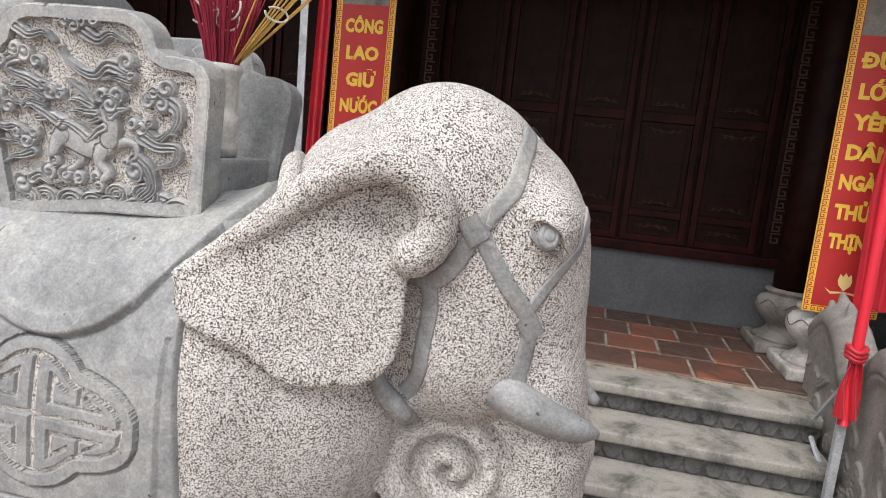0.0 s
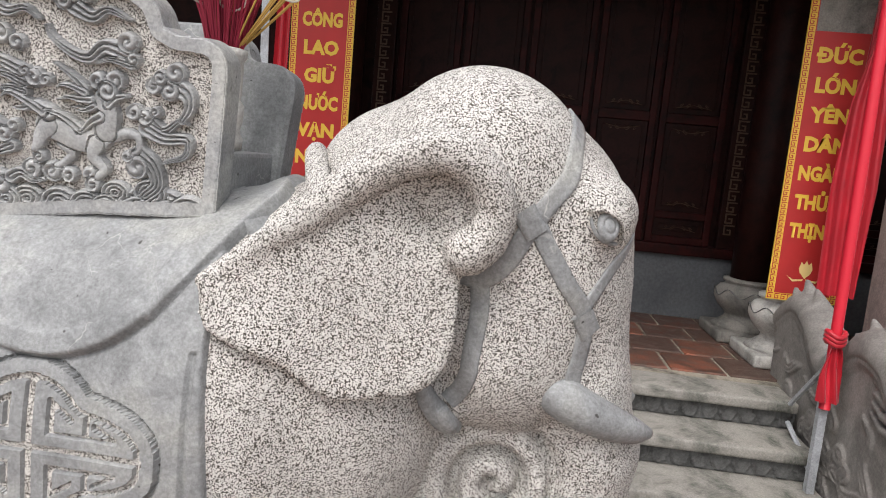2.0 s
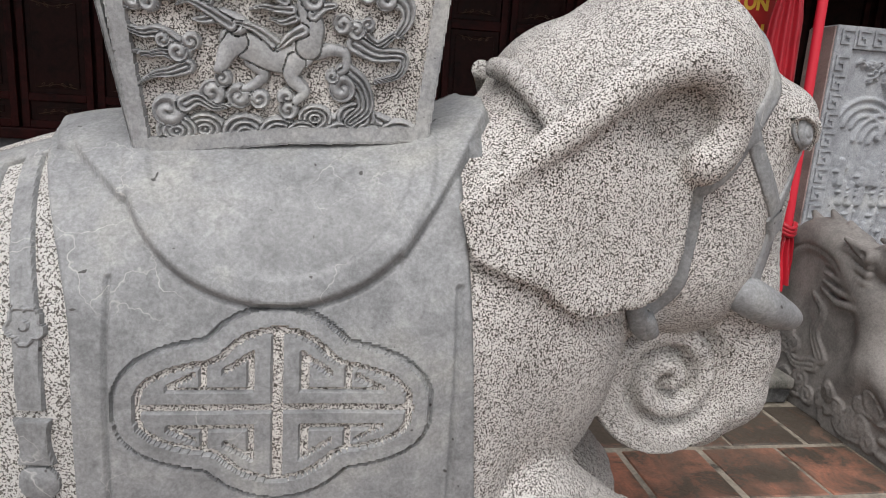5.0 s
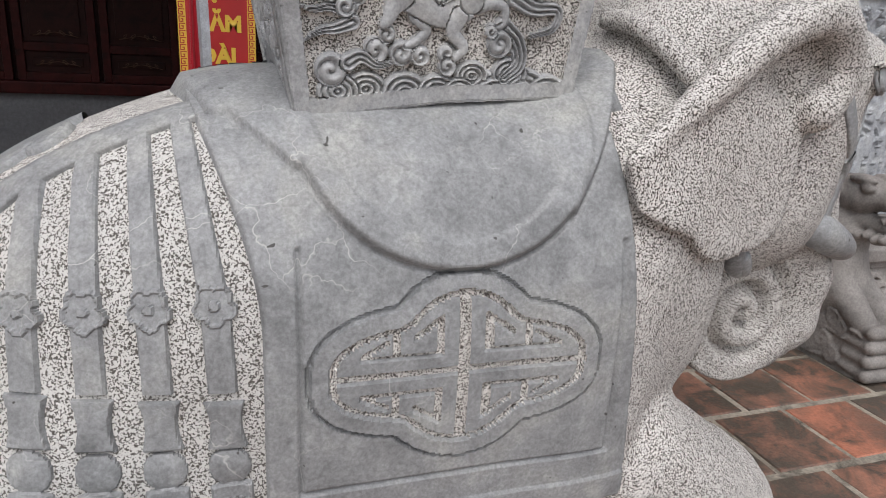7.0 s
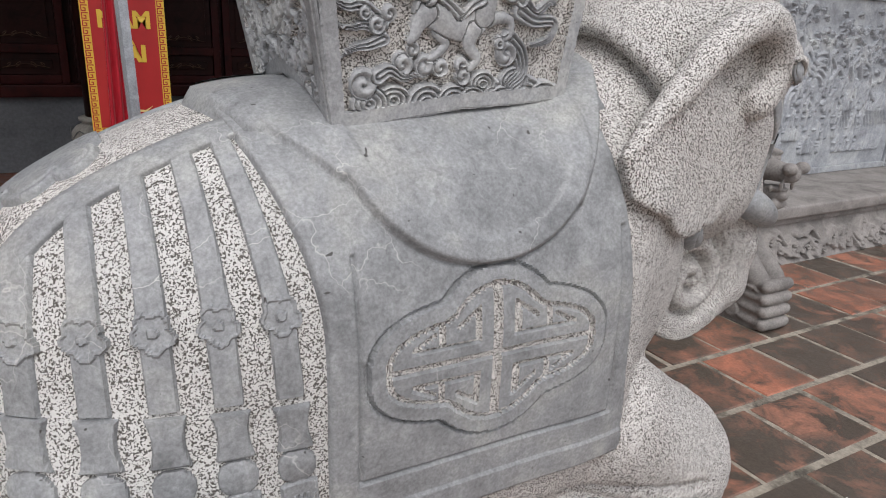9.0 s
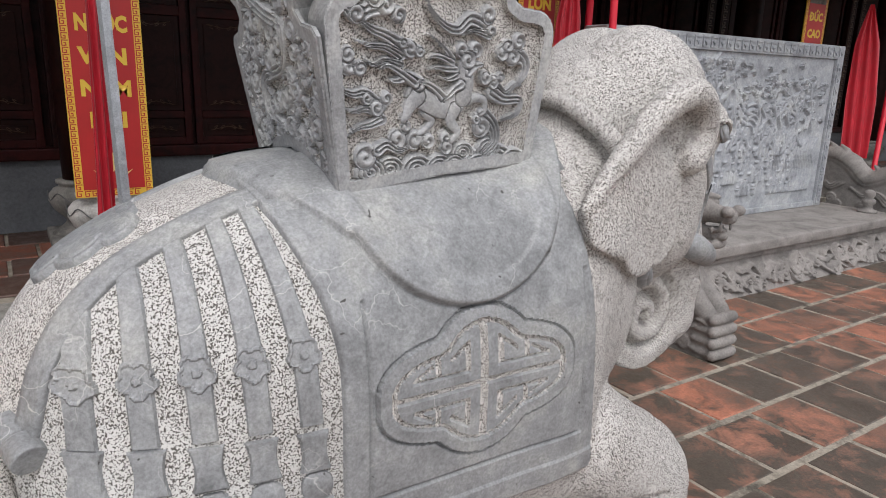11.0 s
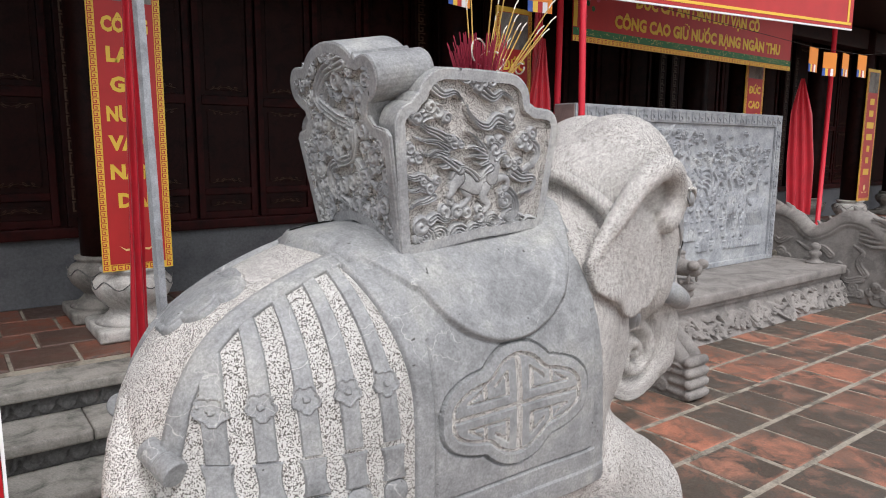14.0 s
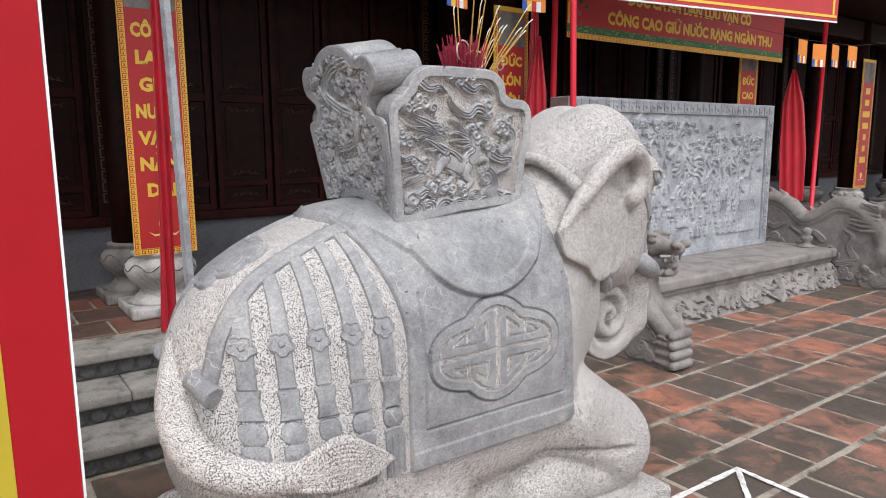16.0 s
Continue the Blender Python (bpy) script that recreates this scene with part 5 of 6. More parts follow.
# ---------------------------------------------------------------- stone dragon balustrades
def dragon_mesh():
    """A crouching stone dragon rail in the plane x = 0: head towards -y, wavy back, scrolled foot block."""
    h = 0.0095
    ax_ = np.arange(-0.17, 0.171, h, dtype=np.float32)
    ay = np.arange(2.36, 4.60, h, dtype=np.float32)
    az = np.arange(-0.03, 1.22, h, dtype=np.float32)
    Q = np.meshgrid(ax_, ay, az, indexing='ij')
    YY, ZZ = np.meshgrid(ay.astype(float), az.astype(float), indexing='ij')

    def lift(a):
        return a[None].astype(np.float32)
    side = poly_sd(YY, ZZ, spline([(2.95, 0.0), (4.42, 0.0), (4.45, 0.5), (4.42, 0.95), (4.1, 0.88), (3.8, 0.72), (3.5, 0.82), (3.2, 0.88), (3.0, 0.72), (2.90, 0.5), (2.80, 0.2), (2.95, 0.0)], 60))
    F = np.maximum(lift(side), np.abs(Q[0]) - 0.082)
    wave = spline([(4.48, 0.86), (4.25, 0.98), (4.02, 0.90), (3.82, 0.74), (3.62, 0.80), (3.42, 0.94), (3.20, 0.92), (3.02, 0.80), (2.90, 0.72)], 26)
    for i, (a, b) in enumerate(zip(wave, wave[1:])):
        r = 0.095 + 0.03 * i / 25
        F = smin(F, capsule(Q, (0, a[0], a[1]), (0, b[0], b[1]), r, r), 0.015)
    # neck arching down to the chest, smooth haunch over the foot
    for a, b, ra, rb in (((0, 3.08, .86), (0, 2.90, .66), .125, .115), ((0, 2.90, .66), (0, 2.84, .42), .115, .135), ((0, 2.84, .40), (0, 3.00, .24), .15, .13)):
        F = smin(F, capsule(Q, a, b, ra, rb, 0.95), 0.03)
    ab = np.abs(Q[0])
    Qs = [ab, Q[1], Q[2]]
    F = smin(F, capsule(Qs, (.06, 2.80, .43), (.07, 2.62, .30), .085, .065), 0.02)
    # head: skull, upper jaw, lower jaw, with the mouth open between them
    F = smin(F, ellip(Q, (0, 2.87, 0.93), (0.115, 0.16, 0.105)), 0.03)
    F = smin(F, capsule(Q, (0, 2.82, 0.94), (0, 2.60, 0.925), .075, .052, 1.25), 0.02)
    F = smin(F, capsule(Q, (0, 2.84, 0.80), (0, 2.63, 0.795), .055, .032, 1.6), 0.02)
    F = np.maximum(F, -capsule(Q, (0, 2.48, 0.862), (0, 2.76, 0.855), .030, .010, 6.0))
    for c, r in (((.055, 2.565, .965), (.042, .042, .036)), ((.085, 2.765, .985), (.030, .038, .030)), ((.085, 2.80, 1.022), (.030, .085, .022)), ((.05, 2.60, .862), (.012, .012, .034)), ((.055, 2.66, .835), (.012, .012, .026)), ((0, 2.66, .835), (.045, .07, .018))):
        F = smin(F, ellip(Qs, c, r), 0.008)
    # ears and swept-back locks of the mane
    F = smin(F, capsule(Qs, (.115, 2.93, .95), (.105, 3.12, 1.00), .040, .014), 0.006)
    F = np.maximum(F, -capsule(Qs, (.155, 2.95, .952), (.140, 3.06, .985), .022, .008))
    for k in range(6):
        z = 0.905 - 0.045 * k
        F = smin(F, capsule(Qs, (.105, 2.93 + 0.004 * k, z), (.10, 3.10, z + 0.045 - 0.012 * k), .024, .020), 0.004)
        F = smin(F, capsule(Qs, (.10, 3.10, z + 0.045 - 0.012 * k), (.085, 3.25, z + 0.02), .020, .008), 0.004)
    # frilled beard under the jaw, ragged fins along the back
    for k in range(6):
        F = smin(F, ellip(Q, (0, 2.64 + 0.048 * k, 0.742 - 0.012 * (k % 2)), (0.085, 0.028, 0.034)), 0.005)
    for k in range(13):
        p = wave[min(25, 1 + 2 * k)]
        F = smin(F, capsule(Q, (0, p[0] - 0.03, p[1] + 0.07), (0, p[0] + 0.055, p[1] + 0.15), .052, .016, 0.55), 0.008)
    # foot block with its four rounded toes
    foot = poly_sd(YY, ZZ, spline([(2.54, 0.0), (3.05, 0.0), (3.05, 0.25), (2.90, 0.36), (2.72, 0.34), (2.60, 0.30), (2.54, 0.29), (2.535, 0.2), (2.54, 0.0)], 50))
    F = smin(F, np.maximum(lift(foot), np.abs(Q[0]) - 0.105), 0.012)
    for k in range(4):
        F = smin(F, capsule(Qs, (.0, 2.515 + 0.006 * k, .045 + .078 * k), (.095, 2.515 + 0.006 * k, .045 + .078 * k), .040, .036), 0.003)
        F = smin(F, capsule(Qs, (.085, 2.53, .045 + .078 * k), (.10, 2.66, .05 + .074 * k), .034, .02), 0.004)
    # clear cloud scrolls on the foot and the lower wall, a few broad bands above them
    H = np.zeros(YY.shape)
    for cx, cy, s, f in ((2.80, .10, .085, 1), (3.02, .17, .085, -1), (2.76, .25, .070, -1), (3.28, .13, .090, 1), (3.60, .16, .095, -1), (3.95, .15, .100, 1), (4.25, .20, .095, -1), (3.45, .36, .085, 1), (3.80, .40, .090, -1), (4.15, .46, .090, 1)):
        nimbus(H, YY, ZZ, cx, cy, s, f, 0.5)
    for pts in ([(3.16, .34), (3.24, .46), (3.20, .58), (3.30, .66)], [(3.55, .52), (3.66, .60), (3.80, .56), (3.95, .64)], [(4.05, .70), (4.18, .62), (4.30, .72), (4.42, .66)], [(3.20, .28), (3.34, .24), (3.42, .28), (3.56, .26)]):
        swoosh(H, YY, ZZ, pts, 0.045, 0.012, 3)
    low = np.clip((0.70 - ZZ) / 0.03, 0, 1)
    F -= lift(0.017 * H * low) * np.clip((np.abs(Q[0]) - 0.035) / 0.03, 0, 1)
    # a shallow line along each side of the winding back
    rib = np.min([np.hypot(YY - p[0], ZZ - p[1] + 0.035) for p in spline(wave, 120)], axis=0)
    F += lift(0.010 * np.exp(-(rib / 0.010) ** 2) * (YY > 3.1))
    return surface_net(F, (ax_[0], ay[0], az[0]), h)


dv, df = dragon_mesh()
dragon = mesh_part("dragon_balustrade", dv, df, DRAGONSTONE)
dragon.location = (1.475, 0, 0)
tagged(dragon, "weathered grey stone balustrade carved with scales and scrolls beside steps", "balustrade", "stone stair balustrades")
copy_thing(dragon, pose(5.85, 0, 0))


# ---------------------------------------------------------------- carved stone screen on its bench
screen = empty("stone_screen", (1.86, 4.10, 0.44))
SW, SH = 3.60, 1.72


def screen_relief(H, U, V):
    rnd_ = random.Random(3)
    # hills and terraces, trees, roofs and a crowd of small plain figures in rows
    for k in range(7):
        x0 = rnd_.uniform(0.3, 3.2)
        for j in range(3):
            th_ = np.linspace(0.1, math.pi - 0.1, 12)
            r = 0.22 - 0.06 * j
            stroke(H, U, V, np.stack([x0 + r * np.cos(th_), 0.55 + 0.09 * k % 0.7 + r * 0.9 * np.sin(th_)], 1), 0.014, 0.6, 0.0)
    for k in range(170):
        x, z = rnd_.uniform(0.2, 2.9), 0.22 + 0.13 * rnd_.randrange(0, 5)
        hgt = rnd_.uniform(0.09, 0.15)
        stroke(H, U, V, [(x, z), (x + 0.01, z + hgt)], (0.026, 0.016), 0.9, 0.0)
        stroke(H, U, V, [(x - 0.03, z + hgt * 0.5), (x + 0.04, z + hgt * 0.7)], 0.010, 0.8, 0.0)
    for k in range(17):
        x, z = rnd_.uniform(0.25, 3.3), rnd_.uniform(0.6, 1.1)
        stroke(H, U, V, spline([(x, z), (x + 0.04, z + 0.2), (x - 0.03, z + 0.38), (x + 0.05, z + 0.5)], 10), (0.022, 0.01), 1.0, 0.0)
        for j in range(16):
            a, b = rnd_.gauss(0, 0.15), rnd_.gauss(0, 0.09)
            cloud(H, U, V, min(3.35, max(0.2, x + a)), min(1.5, z + 0.45 + b), 0.022, rnd_.choice((-1, 1)), 0.4)
    for k in range(14):
        x, z = rnd_.uniform(0.3, 3.1), rnd_.uniform(0.6, 1.2)
        stroke(H, U, V, spline([(x - 0.16, z - 0.03), (x - 0.09, z + 0.0), (x, z + 0.09), (x + 0.09, z), (x + 0.16, z - 0.03)], 12), 0.022, 0.9, 0.1)
        stroke(H, U, V, [(x - 0.07, z - 0.12), (x - 0.07, z)], 0.014, 0.7, 0.0)
        stroke(H, U, V, [(x + 0.07, z - 0.12), (x + 0.07, z)], 0.014, 0.7, 0.0)
    for k in range(7):
        cloud(H, U, V, rnd_.uniform(0.3, 3.2), rnd_.uniform(1.28, 1.42), 0.035, rnd_.choice((-1, 1)), 1.0)
    for k in range(16):
        x = 2.55 + 0.05 * k
        stroke(H, U, V, spline([(x, 0.2), (x + 0.05, 0.42), (x - 0.02, 0.6), (x + 0.06, 0.75)], 12), (0.014, 0.008), 0.6, 0.0)


nu, nv = 460, 215
U_, V_ = np.meshgrid(np.linspace(0.13, SW - 0.13, nu), np.linspace(0.06, SH - 0.14, nv), indexing='ij')
HS = np.zeros(U_.shape)
screen_relief(HS, U_, V_)
mesh_part("relief_panel", np.stack([U_, 0.028 - 0.034 * HS, V_], -1).reshape(-1, 3), grid_faces(nu, nv), SCREENSTONE, screen, "pale grey panel carved in relief with trees, roofs and small forms")
bm = bmesh.new()
box(bm, 0.0, 0.128, 0, 0.26, 0, SH, 0.008)
part("side_frame", bm, SCREENSTONE, screen)
bm = bmesh.new()
box(bm, SW - 0.128, SW, 0, 0.26, 0, SH, 0.008)
part("side_frame", bm, SCREENSTONE, screen)
part("side_face", block(-0.012, -0.0015, 0.012, 0.25, 0.0, SH - 0.01), ROSESTONE, screen, "rose-brown unpolished edge")
part("top_frame", block(0.13, SW - 0.13, 0, 0.26, SH - 0.138, SH, 0.008), SCREENSTONE, screen)
part("bottom_frame", block(0.13, SW - 0.13, 0.004, 0.26, 0, 0.058, 0.008), SCREENSTONE, screen)
part("back_slab", block(0.13, SW - 0.13, 0.03, 0.24, 0.06, SH - 0.14), SCREENSTONE, screen)
for i in range(31):
    bm = bmesh.new()
    key_row(bm, 0.03 + i * 0.115, -0.012, SH - 0.115, 0.092, X, Z, Y, 0.011)
    part("key_motif", bm, SCREENSTONE, screen)
for xx in (0.02, SW - 0.112):
    for i in range(13):
        bm = bmesh.new()
        key_row(bm, xx, -0.012, 0.03 + i * 0.118, 0.092, X, Z, Y, 0.011)
        part("key_motif", bm, SCREENSTONE, screen)
tagged(screen, "large pale grey stone relief screen with a key-pattern frame", "screen")

bench = empty("stone_bench", (1.62, 3.30, 0.0))
BW = 4.08
part("top_slab", block(-0.0, BW, 0.03, 1.1, 0.335, 0.438, 0.02), DRAGONSTONE, bench, "weathered stone ledge", True)
part("upper_moulding", block(0.03, BW - 0.03, 0.07, 1.0, 0.285, 0.333, 0.016), DRAGONSTONE, bench)
part("core", block(0.05, BW - 0.05, 0.10, 1.0, 0.0, 0.284), DRAGONSTONE, bench)
nu, nv = 420, 42
U_, V_ = np.meshgrid(np.linspace(0.0, BW, nu), np.linspace(0.0, 0.29, nv), indexing='ij')
HS = np.zeros(U_.shape)
rnd = random.Random(9)
for k in range(46):
    cx = 0.05 + k * 0.088
    curl(HS, U_, V_, cx, rnd.uniform(0.05, 0.2), rnd.uniform(0.03, 0.06), rnd.choice((-1, 1)), rnd.uniform(0, 6), None, 1.0, 1.5)
    stroke(HS, U_, V_, spline([(cx - 0.1, rnd.uniform(0.03, 0.2)), (cx, rnd.uniform(0.08, 0.26)), (cx + 0.12, rnd.uniform(0.02, 0.2))], 8), (0.03, 0.012), 1.1, 0.2)
depth = 0.10 - 0.14 * (1 - V_ / 0.29) ** 1.6 - 0.045 * HS
mesh_part("carved_front", np.stack([U_, depth, V_], -1).reshape(-1, 3), grid_faces(nu, nv), DRAGONSTONE, bench, "skirt carved with scrolling foliage")
tagged(bench, "long grey stone bench with a deeply carved scrolling skirt", "bench")
# small stone finial on the ledge
bm = bmesh.new()
lathe(bm, [(0.10, 0.0), (0.10, 0.02), (0.055, 0.035), (0.045, 0.07), (0.07, 0.10), (0.065, 0.135), (0.035, 0.15), (0.055, 0.18), (0.05, 0.22), (0.02, 0.24)], 0, 0, 24)
fin = finish("stone_finial", bm, DRAGONSTONE, None, "", True)
fin.location = (5.52, 3.62, 0.439)
tagged(fin, "small turned grey stone finial standing on the bench", "finial")


# ---------------------------------------------------------------- writing
def word(text, size, mat, parent, loc, name="word", width=None):
    """Upright letters facing -y, centred on loc."""
    cu = bpy.data.curves.new(name, 'FONT')
    cu.body = text
    cu.size = size
    cu.align_x, cu.align_y = 'CENTER', 'BOTTOM_BASELINE'
    cu.offset = 0.05 * size
    cu.resolution_u = 2
    tmp = new("letters", cu)
    bpy.context.view_layer.update()
    me = bpy.data.meshes.new_from_object(tmp.evaluated_get(bpy.context.evaluated_depsgraph_get()))
    bpy.data.objects.remove(tmp)
    xs = [v.co.x for v in me.vertices]
    k = min(1.0, width / (max(xs) - min(xs))) if width else 1.0
    me.transform(Matrix.Diagonal((k, 1, 1, 1)))
    me.transform(Euler((radians(90), 0, 0)).to_matrix().to_4x4())
    me.materials.clear()
    me.materials.append(mat)
    ob = new(name, me)
    ob.parent = parent
    ob.location = loc
    return ob


def lotus(bm, cx, cz, s, y):
    for a in (-62, -38, -16, 0, 16, 38, 62):
        t = radians(a)
        L = s * (1.0 - 0.15 * abs(a) / 62)
        pts = [(0, 0), (0.2, 0.4), (0.19, 0.65), (0, 1), (-0.19, 0.65), (-0.2, 0.4)]
        vs = [bm.verts.new((cx + L * (p[0] * math.cos(t) + p[1] * math.sin(t)), y + 0.0004 * abs(a) / 10, cz + L * (p[1] * math.cos(t) - p[0] * math.sin(t)))) for p in pts]
        bm.faces.new(vs)
    for a in (-1, 1):
        vs = [bm.verts.new((cx + a * s * u, y, cz - s * v)) for u, v in ((0.05, 0.02), (0.6, 0.08), (0.95, -0.12), (0.6, 0.2), (0.1, 0.12))]
        bm.faces.new(vs)


def key_strip(bm, x, y, z, s, horizontal=False):
    """One flat printed key."""
    for a0, a1, b0, b1 in ((0, 1, 0.84, 1), (0.0, 0.16, 0, 0.84), (0.16, 0.74, 0, 0.16), (0.58, 0.74, 0.16, 0.58), (0.34, 0.58, 0.42, 0.58)):
        if horizontal:
            a0, a1, b0, b1 = b0, b1, a0, a1
        vs = [bm.verts.new((x + s * p, y, z + s * q_)) for p, q_ in ((a0, b0), (a1, b0), (a1, b1), (a0, b1))]
        bm.faces.new(vs)


def couplet(x, y, z0, lines, label, w=0.43, h=2.05, bars=False):
    b = empty("hanging_banner", (x, y, z0))
    bm = bmesh.new()
    box(bm, -w / 2, w / 2, -0.006, 0.006, 0, h)
    part("sheet", bm, YELLOW, b, "yellow printed border")
    part("field", block(-w / 2 + 0.045, w / 2 - 0.045, -0.0085, -0.0062, 0.045, h - 0.045), RED_PRINT, b, "red printed field")
    bm = bmesh.new()
    s = 0.034
    for i in range(int((h - 0.05) / (s * 1.15))):
        for xx in (-w / 2 + 0.006, w / 2 - 0.039):
            key_strip(bm, xx, -0.0075, 0.008 + i * s * 1.15, s)
    for i in range(int((w - 0.1) / (s * 1.15))):
        key_strip(bm, -w / 2 + 0.05 + i * s * 1.15, -0.0075, 0.006, s)
    tagged(part("key_print", bm, RED_PRINT, b, "red printed key pattern"), kind="stuff")
    bm = bmesh.new()
    lotus(bm, 0, 0.150, 0.118, -0.0095)
    part("lotus_print", bm, CREAM, b, "pale yellow printed lotus")
    # faded landscape print at the head
    bm = bmesh.new()
    box(bm, -w / 2 + 0.05, w / 2 - 0.05, -0.0095, -0.0087, h - 0.36, h - 0.05)
    part("picture_print", bm, PLINTHGREY, b, "grey-green printed landscape")
    z = 0.47 - 0.055
    for t in reversed(lines):
        if bars:
            bm = bmesh.new()
            box(bm, -0.025 * len(t), 0.025 * len(t), -0.0105, -0.009, z, z + 0.095)
            part("text_bar", bm, YELLOW, b)
        else:
            word(t, 0.122, YELLOW, b, (0, -0.0105, z), "word", w - 0.155)
        z += 0.182
    return tagged(b, label, "banner", "couplet banners on the columns")


couplet(COLS[1] + 0.005, 4.62, 0.955, ["CÔNG", "LAO", "GIỮ", "NƯỚC", "VẠN", "NĂM", "DÀI"], "red hanging banner with yellow couplet words on a column")
couplet(COLS[2] - 0.015, 4.62, 0.955, ["ÐỨC", "LỚN", "YÊN", "DÂN", "NGÀN", "THỦA", "THỊNH"], "red hanging banner with yellow words beside the balustrade")
couplet(COLS[3], 4.62, 0.955, ["ÐỨC", "CAO", "GIỮ", "NƯỚC", "RẠNG", "NGÀN", "THU"], "red hanging banner half hidden behind the stone screen")
couplet(COLS[4], 4.62, 0.955, ["MAI", "TAI", "GIANG", "PHUC", "TO", "KY", "THAN"], "far red hanging banner with unreadable yellow words", bars=True)
couplet(COLS[5], 4.62, 0.955, ["MAI", "TAI", "GIANG", "PHUC", "TO", "KY", "THAN"], "far red hanging banner with unreadable yellow words", bars=True)


# wide banner over the screen
wb = empty("wide_banner", (4.04, 4.36, 2.74))
part("sheet", block(-1.98, 1.98, -0.006, 0.006, 0.0, 0.62), RED_PRINT, wb, "red printed sheet")
part("yellow_hem", block(-1.98, 1.98, -0.010, -0.0065, 0.0, 0.05), YELLOW, wb, "yellow key hem")
part("green_hem", block(-1.98, 1.98, -0.010, -0.0065, 0.054, 0.12), GREENPRINT, wb, "green speckled hem")
part("side_hem", block(-1.98, -1.93, -0.011, -0.0065, 0.13, 0.62), YELLOW, wb)
bm = bmesh.new()
rnd = random.Random(4)
for i in range(240):
    key_strip(bm, -1.97 + rnd.random() * 3.92, -0.0115, 0.06 + rnd.random() * 0.05, 0.010)
tagged(part("hem_dots", bm, CREAM, wb, "tiny pale dots"), kind="stuff")
bm = bmesh.new()
for i in range(73):
    key_strip(bm, -1.97 + i * 0.0535, -0.0115, 0.007, 0.036)
tagged(part("key_print", bm, RED_PRINT, wb), kind="stuff")
word("ÐỨC CẢ AN DÂN LƯU VẠN CỔ", 0.16, YELLOW, wb, (0.05, -0.0105, 0.395), "text_line", 2.45)
word("CÔNG CAO GIỮ NƯỚC RẠNG NGÀN THU", 0.16, YELLOW, wb, (0.15, -0.0105, 0.175), "text_line", 3.30)
for i in range(26):
    bm = bmesh.new()
    cx, cz = -1.72 + rnd.gauss(0, 0.1), 0.40 + rnd.gauss(0, 0.09)
    for k in range(5):
        a = 2 * math.pi * k / 5 + i
        c = Vector((cx + 0.014 * math.cos(a), -0.0105 - 0.0002 * i, cz + 0.014 * math.sin(a)))
        bm.faces.new([bm.verts.new(c + Vector((0.013 * math.cos(t), 0, 0.013 * math.sin(t)))) for t in np.linspace(0, 2 * math.pi, 8)[:-1]])
    part("blossom_print", bm, PINKPRINT if i % 3 else GREENPRINT, wb)
for xx in (-1.95, 0.0, 1.95):
    bm = bmesh.new()
    tube(bm, [(xx, 0, 0.60), (xx, 0, 0.885)], 0.004, 6)
    part("cord", bm, BLACK, wb, "thin dark cord")
tagged(wb, "wide red banner with two yellow text lines hung above the screen", "banner")

# plain red valance nearer the eaves
vb = empty("red_valance", (3.30, 3.52, 3.0))
vb.rotation_euler = (0, 0, radians(-10))
part("sheet", block(-1.72, 1.72, -0.006, 0.006, 0.0, 0.5), RED_PRINT, vb, "red printed sheet")
part("hem", block(-1.70, 1.70, -0.010, -0.0065, 0.03, 0.055), YELLOW, vb, "yellow key hem")
part("hem", block(1.63, 1.66, -0.010, -0.0065, 0.06, 0.5), YELLOW, vb, "yellow key hem")
part("edge_strip", block(-1.72, 1.72, -0.008, 0.008, -0.02, -0.004), WHITE, vb, "pale edge")
tagged(vb, "plain red valance with a yellow hem under the eaves", "valance")


# little striped flags on a line under the eaves
def little_flag(x, y, z, turn):
    f = empty("little_flag", (x, y, z))
    f.rotation_euler = (0, 0, radians(turn))
    part("field", block(-0.12, 0.12, -0.003, 0.003, 0.0, 0.18), ORANGEPRINT, f, "orange upper half")
    for i, m in enumerate((BLUEPRINT, YELLOW, RED_PRINT, WHITE, ORANGEPRINT)):
        part("stripe", block(-0.12 + i * 0.048, -0.072 + i * 0.048, -0.003, 0.003, -0.085, -0.001), m, f)
    return tagged(f, "little orange flag with blue yellow red and white stripes", "flag", "little flags under the eaves")


for x, y, z, t in ((0.45, 3.98, 2.87, 12), (1.27, 3.98, 2.92, -8), (5.35, 3.75, 2.72, 5), (5.75, 3.75, 2.70, -10), (6.15, 3.75, 2.72, 8), (6.6, 3.75, 2.74, 0)):
    little_flag(x, y, z, t)
bm = bmesh.new()
tube(bm, [(-1.8, 3.98, 3.12), (0.45, 3.98, 3.055), (1.27, 3.98, 3.105), (1.9, 3.99, 3.10), (5.35, 3.75, 2.905), (6.6, 3.75, 2.925), (8.2, 3.75, 3.1)], 0.003, 5)
tagged(finish("cord", bm, BLACK), "thin dark cord carrying the little flags", "cord")


